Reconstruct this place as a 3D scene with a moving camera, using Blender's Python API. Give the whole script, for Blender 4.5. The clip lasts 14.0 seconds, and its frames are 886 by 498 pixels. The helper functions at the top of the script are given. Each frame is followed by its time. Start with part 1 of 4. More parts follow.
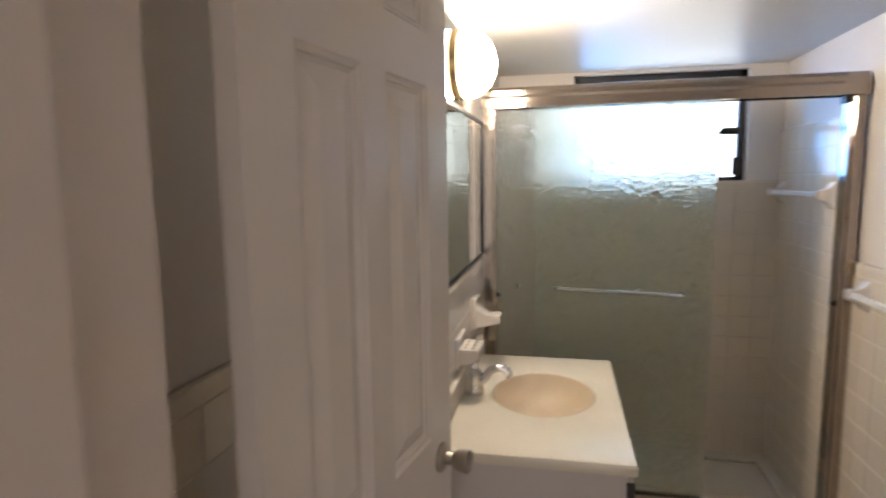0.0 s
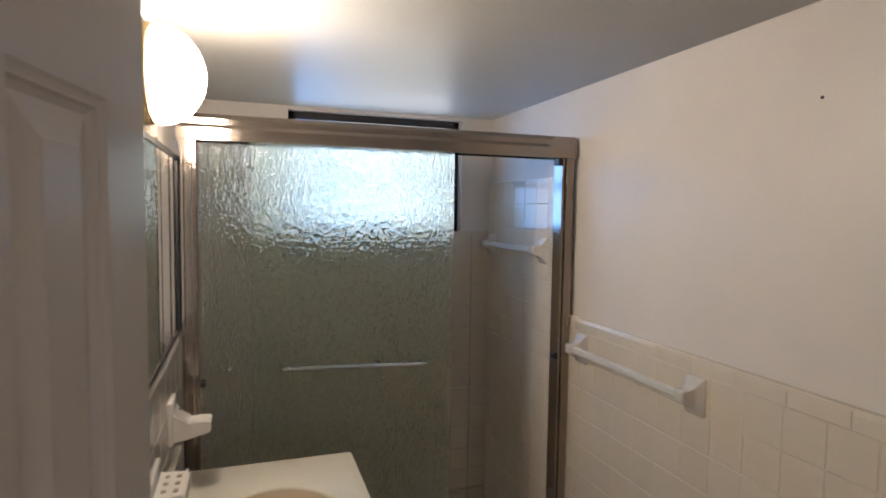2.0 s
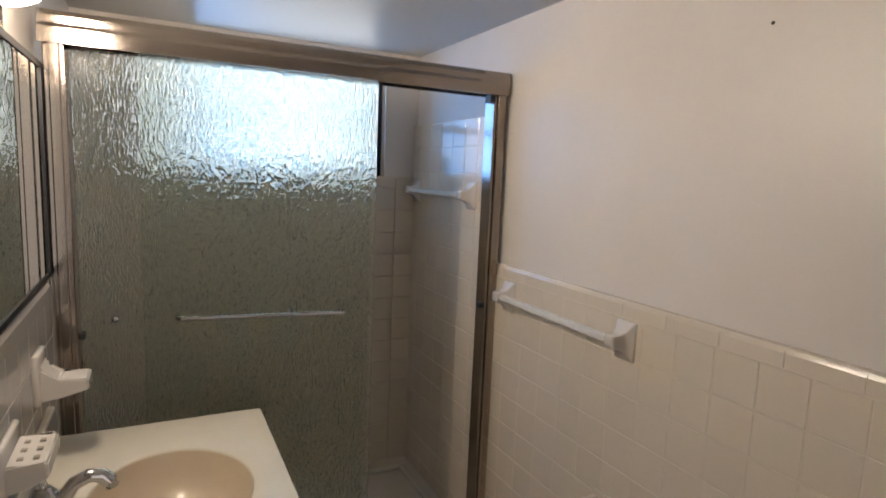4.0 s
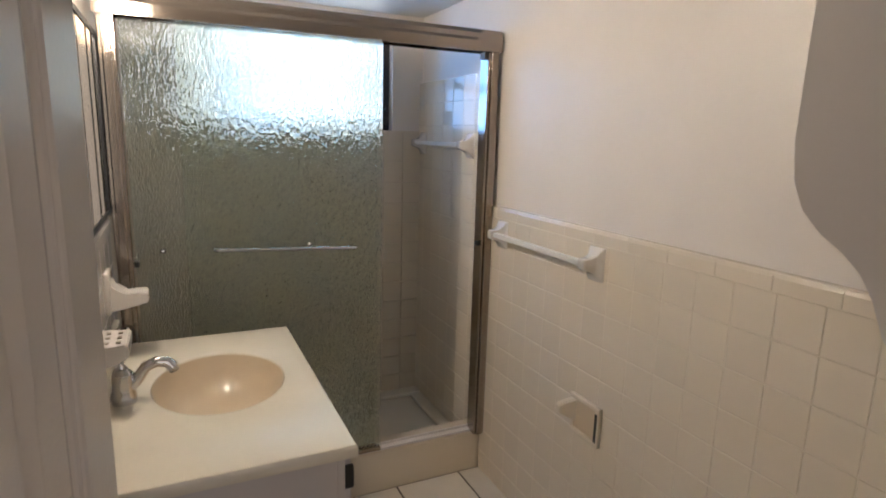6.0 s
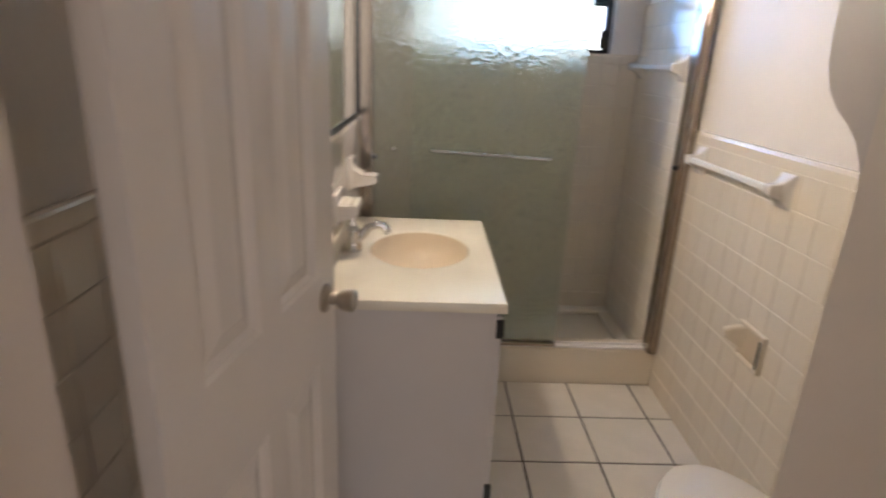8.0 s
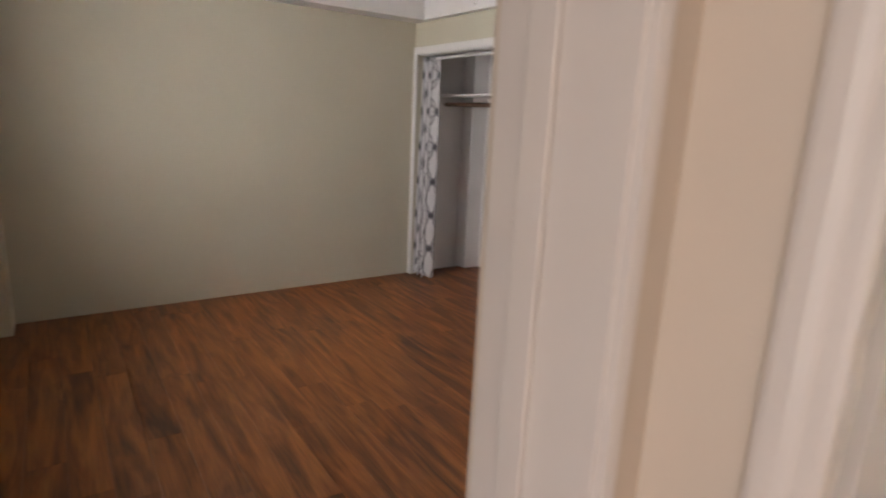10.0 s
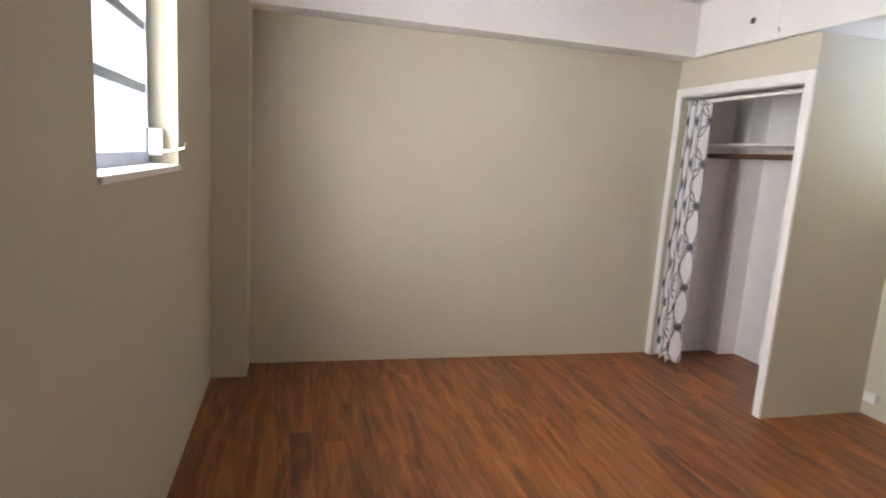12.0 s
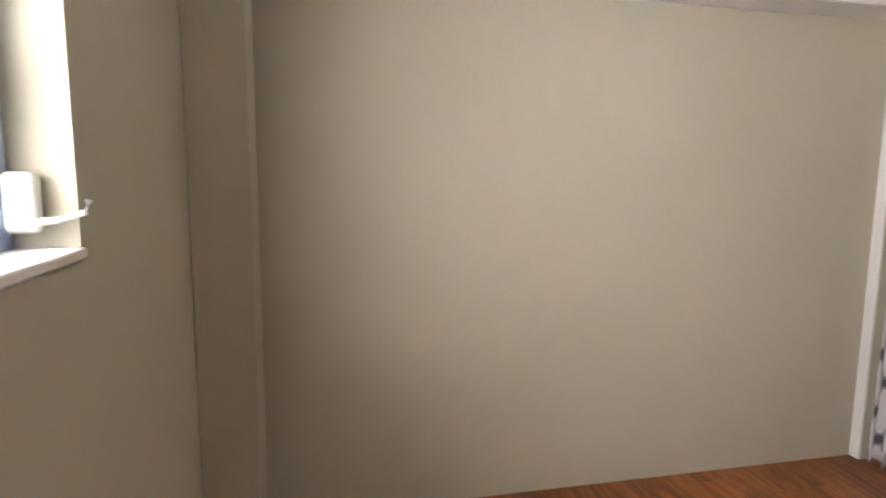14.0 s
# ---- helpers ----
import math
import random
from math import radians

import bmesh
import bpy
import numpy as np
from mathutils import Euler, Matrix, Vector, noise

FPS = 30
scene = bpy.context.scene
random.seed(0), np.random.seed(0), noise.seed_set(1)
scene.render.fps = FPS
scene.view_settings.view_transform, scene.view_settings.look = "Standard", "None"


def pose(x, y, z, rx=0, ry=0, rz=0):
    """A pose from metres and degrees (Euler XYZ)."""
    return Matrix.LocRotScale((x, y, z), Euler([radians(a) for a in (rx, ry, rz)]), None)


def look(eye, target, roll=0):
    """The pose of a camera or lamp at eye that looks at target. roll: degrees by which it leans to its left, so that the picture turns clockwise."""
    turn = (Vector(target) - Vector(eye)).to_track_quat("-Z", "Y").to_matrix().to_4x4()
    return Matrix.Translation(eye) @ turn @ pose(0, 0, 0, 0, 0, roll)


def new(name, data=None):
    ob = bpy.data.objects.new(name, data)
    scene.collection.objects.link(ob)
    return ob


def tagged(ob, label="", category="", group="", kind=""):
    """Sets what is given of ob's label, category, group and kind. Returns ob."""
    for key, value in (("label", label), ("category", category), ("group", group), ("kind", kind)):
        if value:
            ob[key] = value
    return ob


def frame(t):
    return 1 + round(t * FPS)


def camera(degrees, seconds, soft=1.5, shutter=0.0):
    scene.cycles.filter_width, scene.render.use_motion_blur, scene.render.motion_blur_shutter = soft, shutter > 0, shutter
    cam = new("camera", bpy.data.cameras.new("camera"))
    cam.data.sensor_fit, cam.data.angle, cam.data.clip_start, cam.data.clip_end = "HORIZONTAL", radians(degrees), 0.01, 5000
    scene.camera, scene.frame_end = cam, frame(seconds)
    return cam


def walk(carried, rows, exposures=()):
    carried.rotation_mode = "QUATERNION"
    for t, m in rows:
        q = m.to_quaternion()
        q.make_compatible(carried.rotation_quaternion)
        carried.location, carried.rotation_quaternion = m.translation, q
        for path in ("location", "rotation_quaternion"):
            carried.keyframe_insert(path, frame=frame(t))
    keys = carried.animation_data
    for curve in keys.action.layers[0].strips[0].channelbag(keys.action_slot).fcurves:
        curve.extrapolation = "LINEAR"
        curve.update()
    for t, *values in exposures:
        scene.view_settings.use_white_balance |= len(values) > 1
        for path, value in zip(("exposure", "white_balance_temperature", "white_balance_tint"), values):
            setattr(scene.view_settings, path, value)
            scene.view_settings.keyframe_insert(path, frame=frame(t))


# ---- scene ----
cam = camera(75.9, 14.0, soft=1.8, shutter=0.5)
PATH = [
    (0, (0.101, 0.169, 1.573), (-0.308, 2.112, 1.332), -0.8),
    (0.5, (0.004, 0.323, 1.559), (0.043, 2.313, 1.359), 0.3),
    (1, (-0.038, 0.42, 1.614), (0.373, 2.369, 1.432), 0.9),
    (1.5, (-0.045, 0.505, 1.632), (0.518, 2.418, 1.476), 1.1),
    (2, (-0.028, 0.616, 1.646), (0.626, 2.502, 1.518), 0.8),
    (2.5, (0.002, 0.695, 1.648), (0.739, 2.551, 1.536), 1.5),
    (3, (0.012, 0.75, 1.635), (0.808, 2.579, 1.497), 1.6),
    (3.5, (0.025, 0.761, 1.591), (0.873, 2.563, 1.405), 2.2),
    (4, (0.023, 0.754, 1.569), (0.926, 2.519, 1.31), 2.4),
    (6.5, (-0.045, 0.424, 1.51), (0.743, 2.206, 1.058), 0.3),
    (7, (-0.023, 0.391, 1.495), (0.664, 2.186, 0.943), -1.3),
    (7.5, (0.02, 0.307, 1.484), (0.483, 2.15, 0.862), -0.2),
    (8, (0.064, 0.165, 1.475), (0.126, 2.064, 0.848), 2.5),
    (8.5, (0.038, 0.039, 1.466), (-0.349, 1.907, 0.866), 3.7),
    (8.8, (0.002, -0.048, 1.502), (-0.634, 1.751, 0.903), 3.3),
    (9, (-0.029, -0.083, 1.502), (-0.835, 1.656, 0.93), 3.3),
    (9.2, (-0.056, -0.137, 1.515), (-1.014, 1.534, 0.974), 2.9),
    (11.3, (-0.533, -0.098, 1.464), (-2.23, 0.895, 1.093), 3.7),
    (11.8, (-0.756, -0.045, 1.47), (-2.527, 0.825, 1.145), 3.5),
    (12.2, (-1.004, -0.018, 1.467), (-2.795, 0.815, 1.153), 3.8),
    (12.5, (-1.179, 0.031, 1.463), (-2.988, 0.833, 1.171), 3.4),
    (13, (-1.534, 0.101, 1.449), (-3.349, 0.896, 1.185), 2.5),
    (13.5, (-1.947, 0.165, 1.481), (-3.78, 0.929, 1.238), 1.5),
    (14, (-2.325, 0.203, 1.51), (-4.152, 0.972, 1.252), 0.5),
]
walk(cam, [(t, look(eye, target, roll)) for t, eye, target, roll in PATH],
     exposures=[(0, -1.6, 6550, 11), (1, -2.1, 6550, 11), (2.5, -2.3, 6500, 11), (4, -2.2, 6500, 11), (6.5, -1.85, 6500, 10),
                (7.5, -1.65, 6500, 11), (8.5, -1.2, 6550, 12), (9.2, -1.0, 6550, 12), (11.3, 0.25, 6250, 9), (14, 0.15, 6450, 12)])

# ---- light ----
world = bpy.data.worlds.new("world")
scene.world = world
world.use_nodes = True
wn = world.node_tree
sky = wn.nodes.new("ShaderNodeTexSky")
sky.sky_type, sky.sun_disc = 'NISHITA', False
sky.sun_elevation, sky.sun_rotation = radians(50), radians(200)
wn.nodes["Background"].inputs["Strength"].default_value = 0.12
wn.links.new(sky.outputs[0], wn.nodes["Background"].inputs["Color"])
sun = new("sun", bpy.data.lights.new("sun", 'SUN'))
sun.data.energy, sun.data.angle, sun.data.color = 1.2, radians(10), (1.0, 0.95, 0.88)
sun.matrix_world = look((0, 0, 10), (1.2, 3.0, 4.5))


def area_lamp(name, x, y, z, w, h, aim, power, color):
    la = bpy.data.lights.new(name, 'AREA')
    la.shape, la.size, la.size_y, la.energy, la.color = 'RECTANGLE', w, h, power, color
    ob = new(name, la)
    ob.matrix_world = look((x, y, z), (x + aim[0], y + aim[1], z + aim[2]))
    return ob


area_lamp("south_window_light", -3.03, -1.1, 1.85, 1.3, 1.05, (-0.4, 1, -0.15), 125, (1.0, 0.97, 0.94))
area_lamp("north_window_light", -2.9, 3.60, 1.8, 1.15, 0.80, (0, -1, 0), 14, (1.0, 0.97, 0.9))
# unseen fill lamp, added behind the camera to brighten hall and door
area_lamp("hall_fill_light", 0.5, -1.62, 1.3, 1.5, 2.0, (0, 1, 0), 34, (1.0, 0.90, 0.84))


# ---- materials ----
def node_mat(name):
    m = bpy.data.materials.new(name)
    m.use_nodes = True
    return m, m.node_tree, m.node_tree.nodes["Principled BSDF"]


def paint(name, color, rough=0.5, metal=0.0, vary=0.06, scale=3.0, bump=0.05, fine=180.0, spec=0.5, coat=0.0):
    """Plain surface with broad stains and fine relief."""
    m, nt, b = node_mat(name)
    tc = nt.nodes.new("ShaderNodeTexCoord")
    n1 = nt.nodes.new("ShaderNodeTexNoise")
    n1.inputs["Scale"].default_value, n1.inputs["Detail"].default_value = scale, 5
    n2 = nt.nodes.new("ShaderNodeTexNoise")
    n2.inputs["Scale"].default_value, n2.inputs["Detail"].default_value = fine, 2
    info = nt.nodes.new("ShaderNodeObjectInfo")
    add = nt.nodes.new("ShaderNodeMath")
    add.operation = 'MULTIPLY_ADD'
    add.inputs[1].default_value, add.inputs[2].default_value = 0.35, 0.0
    nt.links.new(info.outputs["Random"], add.inputs[0])
    add2 = nt.nodes.new("ShaderNodeMath")
    add2.operation = 'ADD'
    ramp = nt.nodes.new("ShaderNodeValToRGB")
    c = color
    ramp.color_ramp.elements[0].position, ramp.color_ramp.elements[1].position = 0.3, 1.0
    ramp.color_ramp.elements[0].color = (c[0] * (1 - vary), c[1] * (1 - vary), c[2] * (1 - vary * 1.2), 1)
    ramp.color_ramp.elements[1].color = (min(1, c[0] * (1 + vary)), min(1, c[1] * (1 + vary)), min(1, c[2] * (1 + vary)), 1)
    nt.links.new(tc.outputs["Object"], n1.inputs["Vector"])
    nt.links.new(tc.outputs["Object"], n2.inputs["Vector"])
    nt.links.new(n1.outputs["Fac"], add2.inputs[0])
    nt.links.new(add.outputs[0], add2.inputs[1])
    nt.links.new(add2.outputs[0], ramp.inputs[0])
    nt.links.new(ramp.outputs[0], b.inputs["Base Color"])
    bp = nt.nodes.new("ShaderNodeBump")
    bp.inputs["Strength"].default_value, bp.inputs["Distance"].default_value = bump, 0.003
    nt.links.new(n2.outputs["Fac"], bp.inputs["Height"])
    nt.links.new(bp.outputs[0], b.inputs["Normal"])
    rr = nt.nodes.new("ShaderNodeMapRange")
    rr.inputs["To Min"].default_value, rr.inputs["To Max"].default_value = rough * 0.85, min(1, rough * 1.2)
    nt.links.new(n1.outputs["Fac"], rr.inputs["Value"])
    nt.links.new(rr.outputs[0], b.inputs["Roughness"])
    b.inputs["Metallic"].default_value = metal
    b.inputs["Specular IOR Level"].default_value = spec
    b.inputs["Coat Weight"].default_value = coat
    return m


def wood_mat(name):
    """Red-brown plank with long dark figure along x."""
    m, nt, b = node_mat(name)
    tc = nt.nodes.new("ShaderNodeTexCoord")
    info = nt.nodes.new("ShaderNodeObjectInfo")
    off = nt.nodes.new("ShaderNodeVectorMath")
    off.operation = 'MULTIPLY_ADD'
    off.inputs[1].default_value = (31.0, 17.0, 5.0)
    nt.links.new(info.outputs["Random"], off.inputs[0])
    nt.links.new(tc.outputs["Object"], off.inputs[2])
    mp = nt.nodes.new("ShaderNodeMapping")
    mp.inputs["Scale"].default_value = (0.85, 6.0, 1.0)
    nt.links.new(off.outputs[0], mp.inputs["Vector"])
    n1 = nt.nodes.new("ShaderNodeTexNoise")
    n1.inputs["Scale"].default_value, n1.inputs["Detail"].default_value, n1.inputs["Distortion"].default_value = 1.6, 4, 1.4
    nt.links.new(mp.outputs[0], n1.inputs["Vector"])
    mp2 = nt.nodes.new("ShaderNodeMapping")
    mp2.inputs["Scale"].default_value = (4.0, 90.0, 1.0)
    nt.links.new(off.outputs[0], mp2.inputs["Vector"])
    n2 = nt.nodes.new("ShaderNodeTexNoise")
    n2.inputs["Scale"].default_value, n2.inputs["Detail"].default_value = 1.5, 3
    nt.links.new(mp2.outputs[0], n2.inputs["Vector"])
    mix = nt.nodes.new("ShaderNodeMath")
    mix.operation = 'MULTIPLY_ADD'
    mix.inputs[1].default_value = 0.35
    nt.links.new(n2.outputs["Fac"], mix.inputs[0])
    nt.links.new(n1.outputs["Fac"], mix.inputs[2])
    ramp = nt.nodes.new("ShaderNodeValToRGB")
    e = ramp.color_ramp.elements
    e[0].position, e[0].color = 0.44, (0.06, 0.016, 0.005, 1)
    e[1].position, e[1].color = 0.92, (0.36, 0.125, 0.034, 1)
    mid = e.new(0.64)
    mid.color = (0.17, 0.053, 0.013, 1)
    nt.links.new(mix.outputs[0], ramp.inputs[0])
    nt.links.new(ramp.outputs[0], b.inputs["Base Color"])
    b.inputs["Roughness"].default_value = 0.42
    bp = nt.nodes.new("ShaderNodeBump")
    bp.inputs["Strength"].default_value, bp.inputs["Distance"].default_value = 0.12, 0.002
    nt.links.new(n2.outputs["Fac"], bp.inputs["Height"])
    nt.links.new(bp.outputs[0], b.inputs["Normal"])
    return m


def rain_glass(name):
    """Pressed glass with short vertical runs."""
    m, nt, b = node_mat(name)
    tc = nt.nodes.new("ShaderNodeTexCoord")
    mp = nt.nodes.new("ShaderNodeMapping")
    mp.inputs["Scale"].default_value = (230.0, 230.0, 58.0)
    nt.links.new(tc.outputs["Object"], mp.inputs["Vector"])
    n1 = nt.nodes.new("ShaderNodeTexNoise")
    n1.inputs["Scale"].default_value, n1.inputs["Detail"].default_value = 1.0, 1
    nt.links.new(mp.outputs[0], n1.inputs["Vector"])
    bp = nt.nodes.new("ShaderNodeBump")
    bp.inputs["Strength"].default_value, bp.inputs["Distance"].default_value = 1.0, 0.0045
    nt.links.new(n1.outputs["Fac"], bp.inputs["Height"])
    nt.links.new(bp.outputs[0], b.inputs["Normal"])
    b.inputs["Transmission Weight"].default_value = 1.0
    b.inputs["Roughness"].default_value = 0.06
    b.inputs["IOR"].default_value = 1.45
    b.inputs["Base Color"].default_value = (0.905, 0.955, 0.90, 1)
    return m


def clear_glass(name):
    m, nt, b = node_mat(name)
    b.inputs["Transmission Weight"].default_value = 1.0
    b.inputs["Roughness"].default_value = 0.0
    b.inputs["IOR"].default_value = 1.1
    b.inputs["Base Color"].default_value = (0.97, 0.99, 0.98, 1)
    return m


def glow(name, color, strength):
    m, nt, b = node_mat(name)
    b.inputs["Base Color"].default_value = (*color, 1)
    b.inputs["Emission Color"].default_value = (*color, 1)
    b.inputs["Emission Strength"].default_value = strength
    return m


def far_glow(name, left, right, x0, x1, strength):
    """Emissive stand-in for daylight that goes from one tint to another along x."""
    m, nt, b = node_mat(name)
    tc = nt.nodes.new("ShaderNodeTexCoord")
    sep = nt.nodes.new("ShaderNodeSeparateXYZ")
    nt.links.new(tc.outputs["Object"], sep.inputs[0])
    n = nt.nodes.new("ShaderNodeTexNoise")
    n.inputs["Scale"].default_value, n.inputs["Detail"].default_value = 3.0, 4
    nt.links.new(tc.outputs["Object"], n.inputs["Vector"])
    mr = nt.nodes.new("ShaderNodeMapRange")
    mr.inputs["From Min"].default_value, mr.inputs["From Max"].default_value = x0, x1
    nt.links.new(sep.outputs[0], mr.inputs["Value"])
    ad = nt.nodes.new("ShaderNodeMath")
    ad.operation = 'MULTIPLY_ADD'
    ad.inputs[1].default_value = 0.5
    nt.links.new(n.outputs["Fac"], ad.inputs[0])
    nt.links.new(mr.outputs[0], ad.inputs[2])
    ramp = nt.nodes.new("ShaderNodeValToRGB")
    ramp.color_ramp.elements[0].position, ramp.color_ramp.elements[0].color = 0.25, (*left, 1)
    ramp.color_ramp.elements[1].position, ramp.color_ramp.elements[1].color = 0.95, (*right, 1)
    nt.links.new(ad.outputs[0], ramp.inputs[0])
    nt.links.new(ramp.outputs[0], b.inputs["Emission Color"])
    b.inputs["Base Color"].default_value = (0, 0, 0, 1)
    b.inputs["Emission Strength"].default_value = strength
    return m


def curtain_mat(name):
    """White cloth with a grey lattice of linked ovals, laid out by the cloth's own UV in metres."""
    m, nt, b = node_mat(name)
    uv = nt.nodes.new("ShaderNodeUVMap")
    sep = nt.nodes.new("ShaderNodeSeparateXYZ")
    nt.links.new(uv.outputs[0], sep.inputs[0])

    def op(kind, a, c=None, d=None):
        n = nt.nodes.new("ShaderNodeMath")
        n.operation = kind
        for i, v in enumerate((a, c, d)):
            if v is None:
                continue
            if isinstance(v, (int, float)):
                n.inputs[i].default_value = v
            else:
                nt.links.new(v, n.inputs[i])
        return n.outputs[0]
    lines = []
    for sx, sy in ((0.0, 0.0), (0.5, 0.5)):
        u = op('SUBTRACT', op('FRACT', op('MULTIPLY_ADD', sep.outputs[0], 1 / 0.15, sx)), 0.5)
        v = op('SUBTRACT', op('FRACT', op('MULTIPLY_ADD', sep.outputs[1], 1 / 0.31, sy)), 0.5)
        r = op('SQRT', op('ADD', op('MULTIPLY', u, u), op('MULTIPLY', v, v)))
        lines.append(op('LESS_THAN', op('ABSOLUTE', op('SUBTRACT', r, 0.42)), 0.03))
        knot = op('LESS_THAN', op('ADD', op('MULTIPLY', op('ABSOLUTE', u), 0.2), op('ABSOLUTE', op('SUBTRACT', op('ABSOLUTE', v), 0.47))), 0.045)
        lines.append(knot)
    tot = op('MINIMUM', op('ADD', op('ADD', lines[0], 0.0), op('ADD', lines[2], 0.0)), 1.0)
    mx = nt.nodes.new("ShaderNodeMix")
    mx.data_type = 'RGBA'
    mx.inputs["A"].default_value = (0.74, 0.72, 0.74, 1)
    mx.inputs["B"].default_value = (0.28, 0.26, 0.29, 1)
    nt.links.new(tot, mx.inputs["Factor"])
    mk = nt.nodes.new("ShaderNodeMix")
    mk.data_type = 'RGBA'
    mk.inputs["B"].default_value = (0.10, 0.095, 0.11, 1)
    nt.links.new(mx.outputs["Result"], mk.inputs["A"])
    nt.links.new(op('MINIMUM', op('ADD', lines[1], lines[3]), 1.0), mk.inputs["Factor"])
    nt.links.new(mk.outputs["Result"], b.inputs["Base Color"])
    b.inputs["Roughness"].default_value = 0.9
    b.inputs["Specular IOR Level"].default_value = 0.1
    return m


M_bathwall = paint("bath_wall_paint", (0.83, 0.78, 0.73), 0.38, vary=0.05, bump=0.12, fine=90)
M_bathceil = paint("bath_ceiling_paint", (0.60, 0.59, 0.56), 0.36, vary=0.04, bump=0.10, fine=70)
M_tile = paint("cream_tile", (0.80, 0.72, 0.60), 0.16, vary=0.04, bump=0.04, fine=40, coat=0.3)
M_grout = paint("cream_grout", (0.81, 0.74, 0.63), 0.6, vary=0.12)
M_ftile = paint("floor_tile", (0.78, 0.73, 0.66), 0.3, vary=0.07, scale=9, bump=0.06, fine=60)
M_fgrout = paint("dark_grout", (0.07, 0.05, 0.04), 0.9, vary=0.2)
M_door = paint("door_paint", (0.68, 0.64, 0.61), 0.24, vary=0.04, bump=0.10, fine=120)
M_trim = paint("trim_paint", (0.70, 0.64, 0.60), 0.35, vary=0.05, bump=0.10, fine=60)
M_chrome = paint("chrome", (0.70, 0.70, 0.71), 0.08, metal=1.0, vary=0.02, bump=0.0)
M_alu = paint("polished_aluminium", (0.38, 0.33, 0.29), 0.13, metal=1.0, vary=0.08, bump=0.05, fine=300)
M_nickel = paint("satin_nickel", (0.42, 0.38, 0.34), 0.3, metal=1.0, vary=0.1)
M_brass = paint("brass", (0.62, 0.46, 0.26), 0.25, metal=1.0, vary=0.08)
M_black = paint("black_metal", (0.02, 0.02, 0.02), 0.45, vary=0.2)
M_rain = rain_glass("rain_glass")
M_clear = clear_glass("window_glass")
m_, nt_, b_ = node_mat("mirror")
b_.inputs["Metallic"].default_value, b_.inputs["Roughness"].default_value = 1.0, 0.01
b_.inputs["Base Color"].default_value = (0.80, 0.84, 0.82, 1)
M_mirror = m_
M_ceramic = paint("white_ceramic", (0.80, 0.76, 0.72), 0.12, vary=0.03, bump=0.0, coat=0.4)
M_marble = paint("cultured_marble", (0.78, 0.73, 0.63), 0.2, vary=0.05, scale=7, bump=0.0, coat=0.3)
M_bowl = paint("cultured_marble_bowl_and_recess_shade", (0.66, 0.55, 0.41), 0.34, vary=0.05, scale=7, bump=0.0, coat=0.3)
M_vanity = paint("vanity_paint", (0.62, 0.59, 0.59), 0.4, vary=0.04, bump=0.08, fine=60)
M_dome = glow("lamp_dome_glass", (1.0, 0.84, 0.67), 340.0)
M_bronze = paint("dark_bronze_frame", (0.05, 0.05, 0.055), 0.4, metal=0.6, vary=0.1)
M_sage = paint("sage_wall_paint", (0.54, 0.495, 0.395), 0.6, vary=0.05, scale=1.6, bump=0.12, fine=90, spec=0.3)
M_white = paint("white_paint", (0.78, 0.75, 0.74), 0.5, vary=0.04, bump=0.12, fine=70)
M_halls = paint("hall_paint", (0.64, 0.55, 0.46), 0.55, vary=0.05, bump=0.1)
M_wood = wood_mat("vinyl_plank")
M_sub = paint("dark_subfloor", (0.05, 0.018, 0.008), 0.8, vary=0.2)
M_curtain = curtain_mat("lattice_cloth")
M_rod = paint("brown_wood_rod", (0.12, 0.06, 0.035), 0.5, vary=0.2, scale=12)
M_acbody = paint("beige_plastic", (0.33, 0.29, 0.24), 0.5, vary=0.05)
M_acgrille = paint("dark_grille", (0.09, 0.08, 0.075), 0.6, vary=0.1)
# the camera's blue cast on the white bars is put into this colour
M_winalu = paint("white_aluminium_blue_cast", (0.50, 0.57, 0.72), 0.4, vary=0.06)
M_blind = paint("ivory_blind", (0.85, 0.81, 0.68), 0.6, vary=0.03)
bt = M_blind.node_tree
tr_ = bt.nodes.new("ShaderNodeBsdfTranslucent")
tr_.inputs["Color"].default_value = (0.9, 0.86, 0.72, 1)
mx_ = bt.nodes.new("ShaderNodeMixShader")
mx_.inputs[0].default_value = 0.3
bt.links.new(bt.nodes["Principled BSDF"].outputs[0], mx_.inputs[1])
bt.links.new(tr_.outputs[0], mx_.inputs[2])
bt.links.new(mx_.outputs[0], bt.nodes["Material Output"].inputs["Surface"])
M_plastic = paint("white_plastic", (0.78, 0.77, 0.74), 0.35, vary=0.03)
M_ground = paint("lawn", (0.07, 0.09, 0.04), 0.9, vary=0.3, scale=1.0)
M_farbath = far_glow("daylight_panel_bath", (0.16, 0.38, 0.82), (1.0, 1.0, 1.0), 0.35, 1.4, 32.0)
M_farbed = far_glow("daylight_panel_bedroom", (0.92, 0.97, 1.0), (1.0, 0.98, 0.93), -4.0, -2.0, 1.5)


# ---- mesh helpers ----
def box(bm, lo, hi, bevel=0.0, seg=1):
    geo = bmesh.ops.create_cube(bm, size=1.0)
    vs = geo["verts"]
    for v in vs:
        for i in range(3):
            v.co[i] = lo[i] + (v.co[i] + 0.5) * (hi[i] - lo[i])
    if bevel:
        es = list({e for v in vs for e in v.link_edges})
        bmesh.ops.bevel(bm, geom=es, offset=bevel, segments=seg, affect='EDGES', profile=0.5)
    return bm


def boxes(*items, bevel=0.0, seg=1):
    bm = bmesh.new()
    for lo, hi in items:
        box(bm, lo, hi, bevel, seg)
    return bm


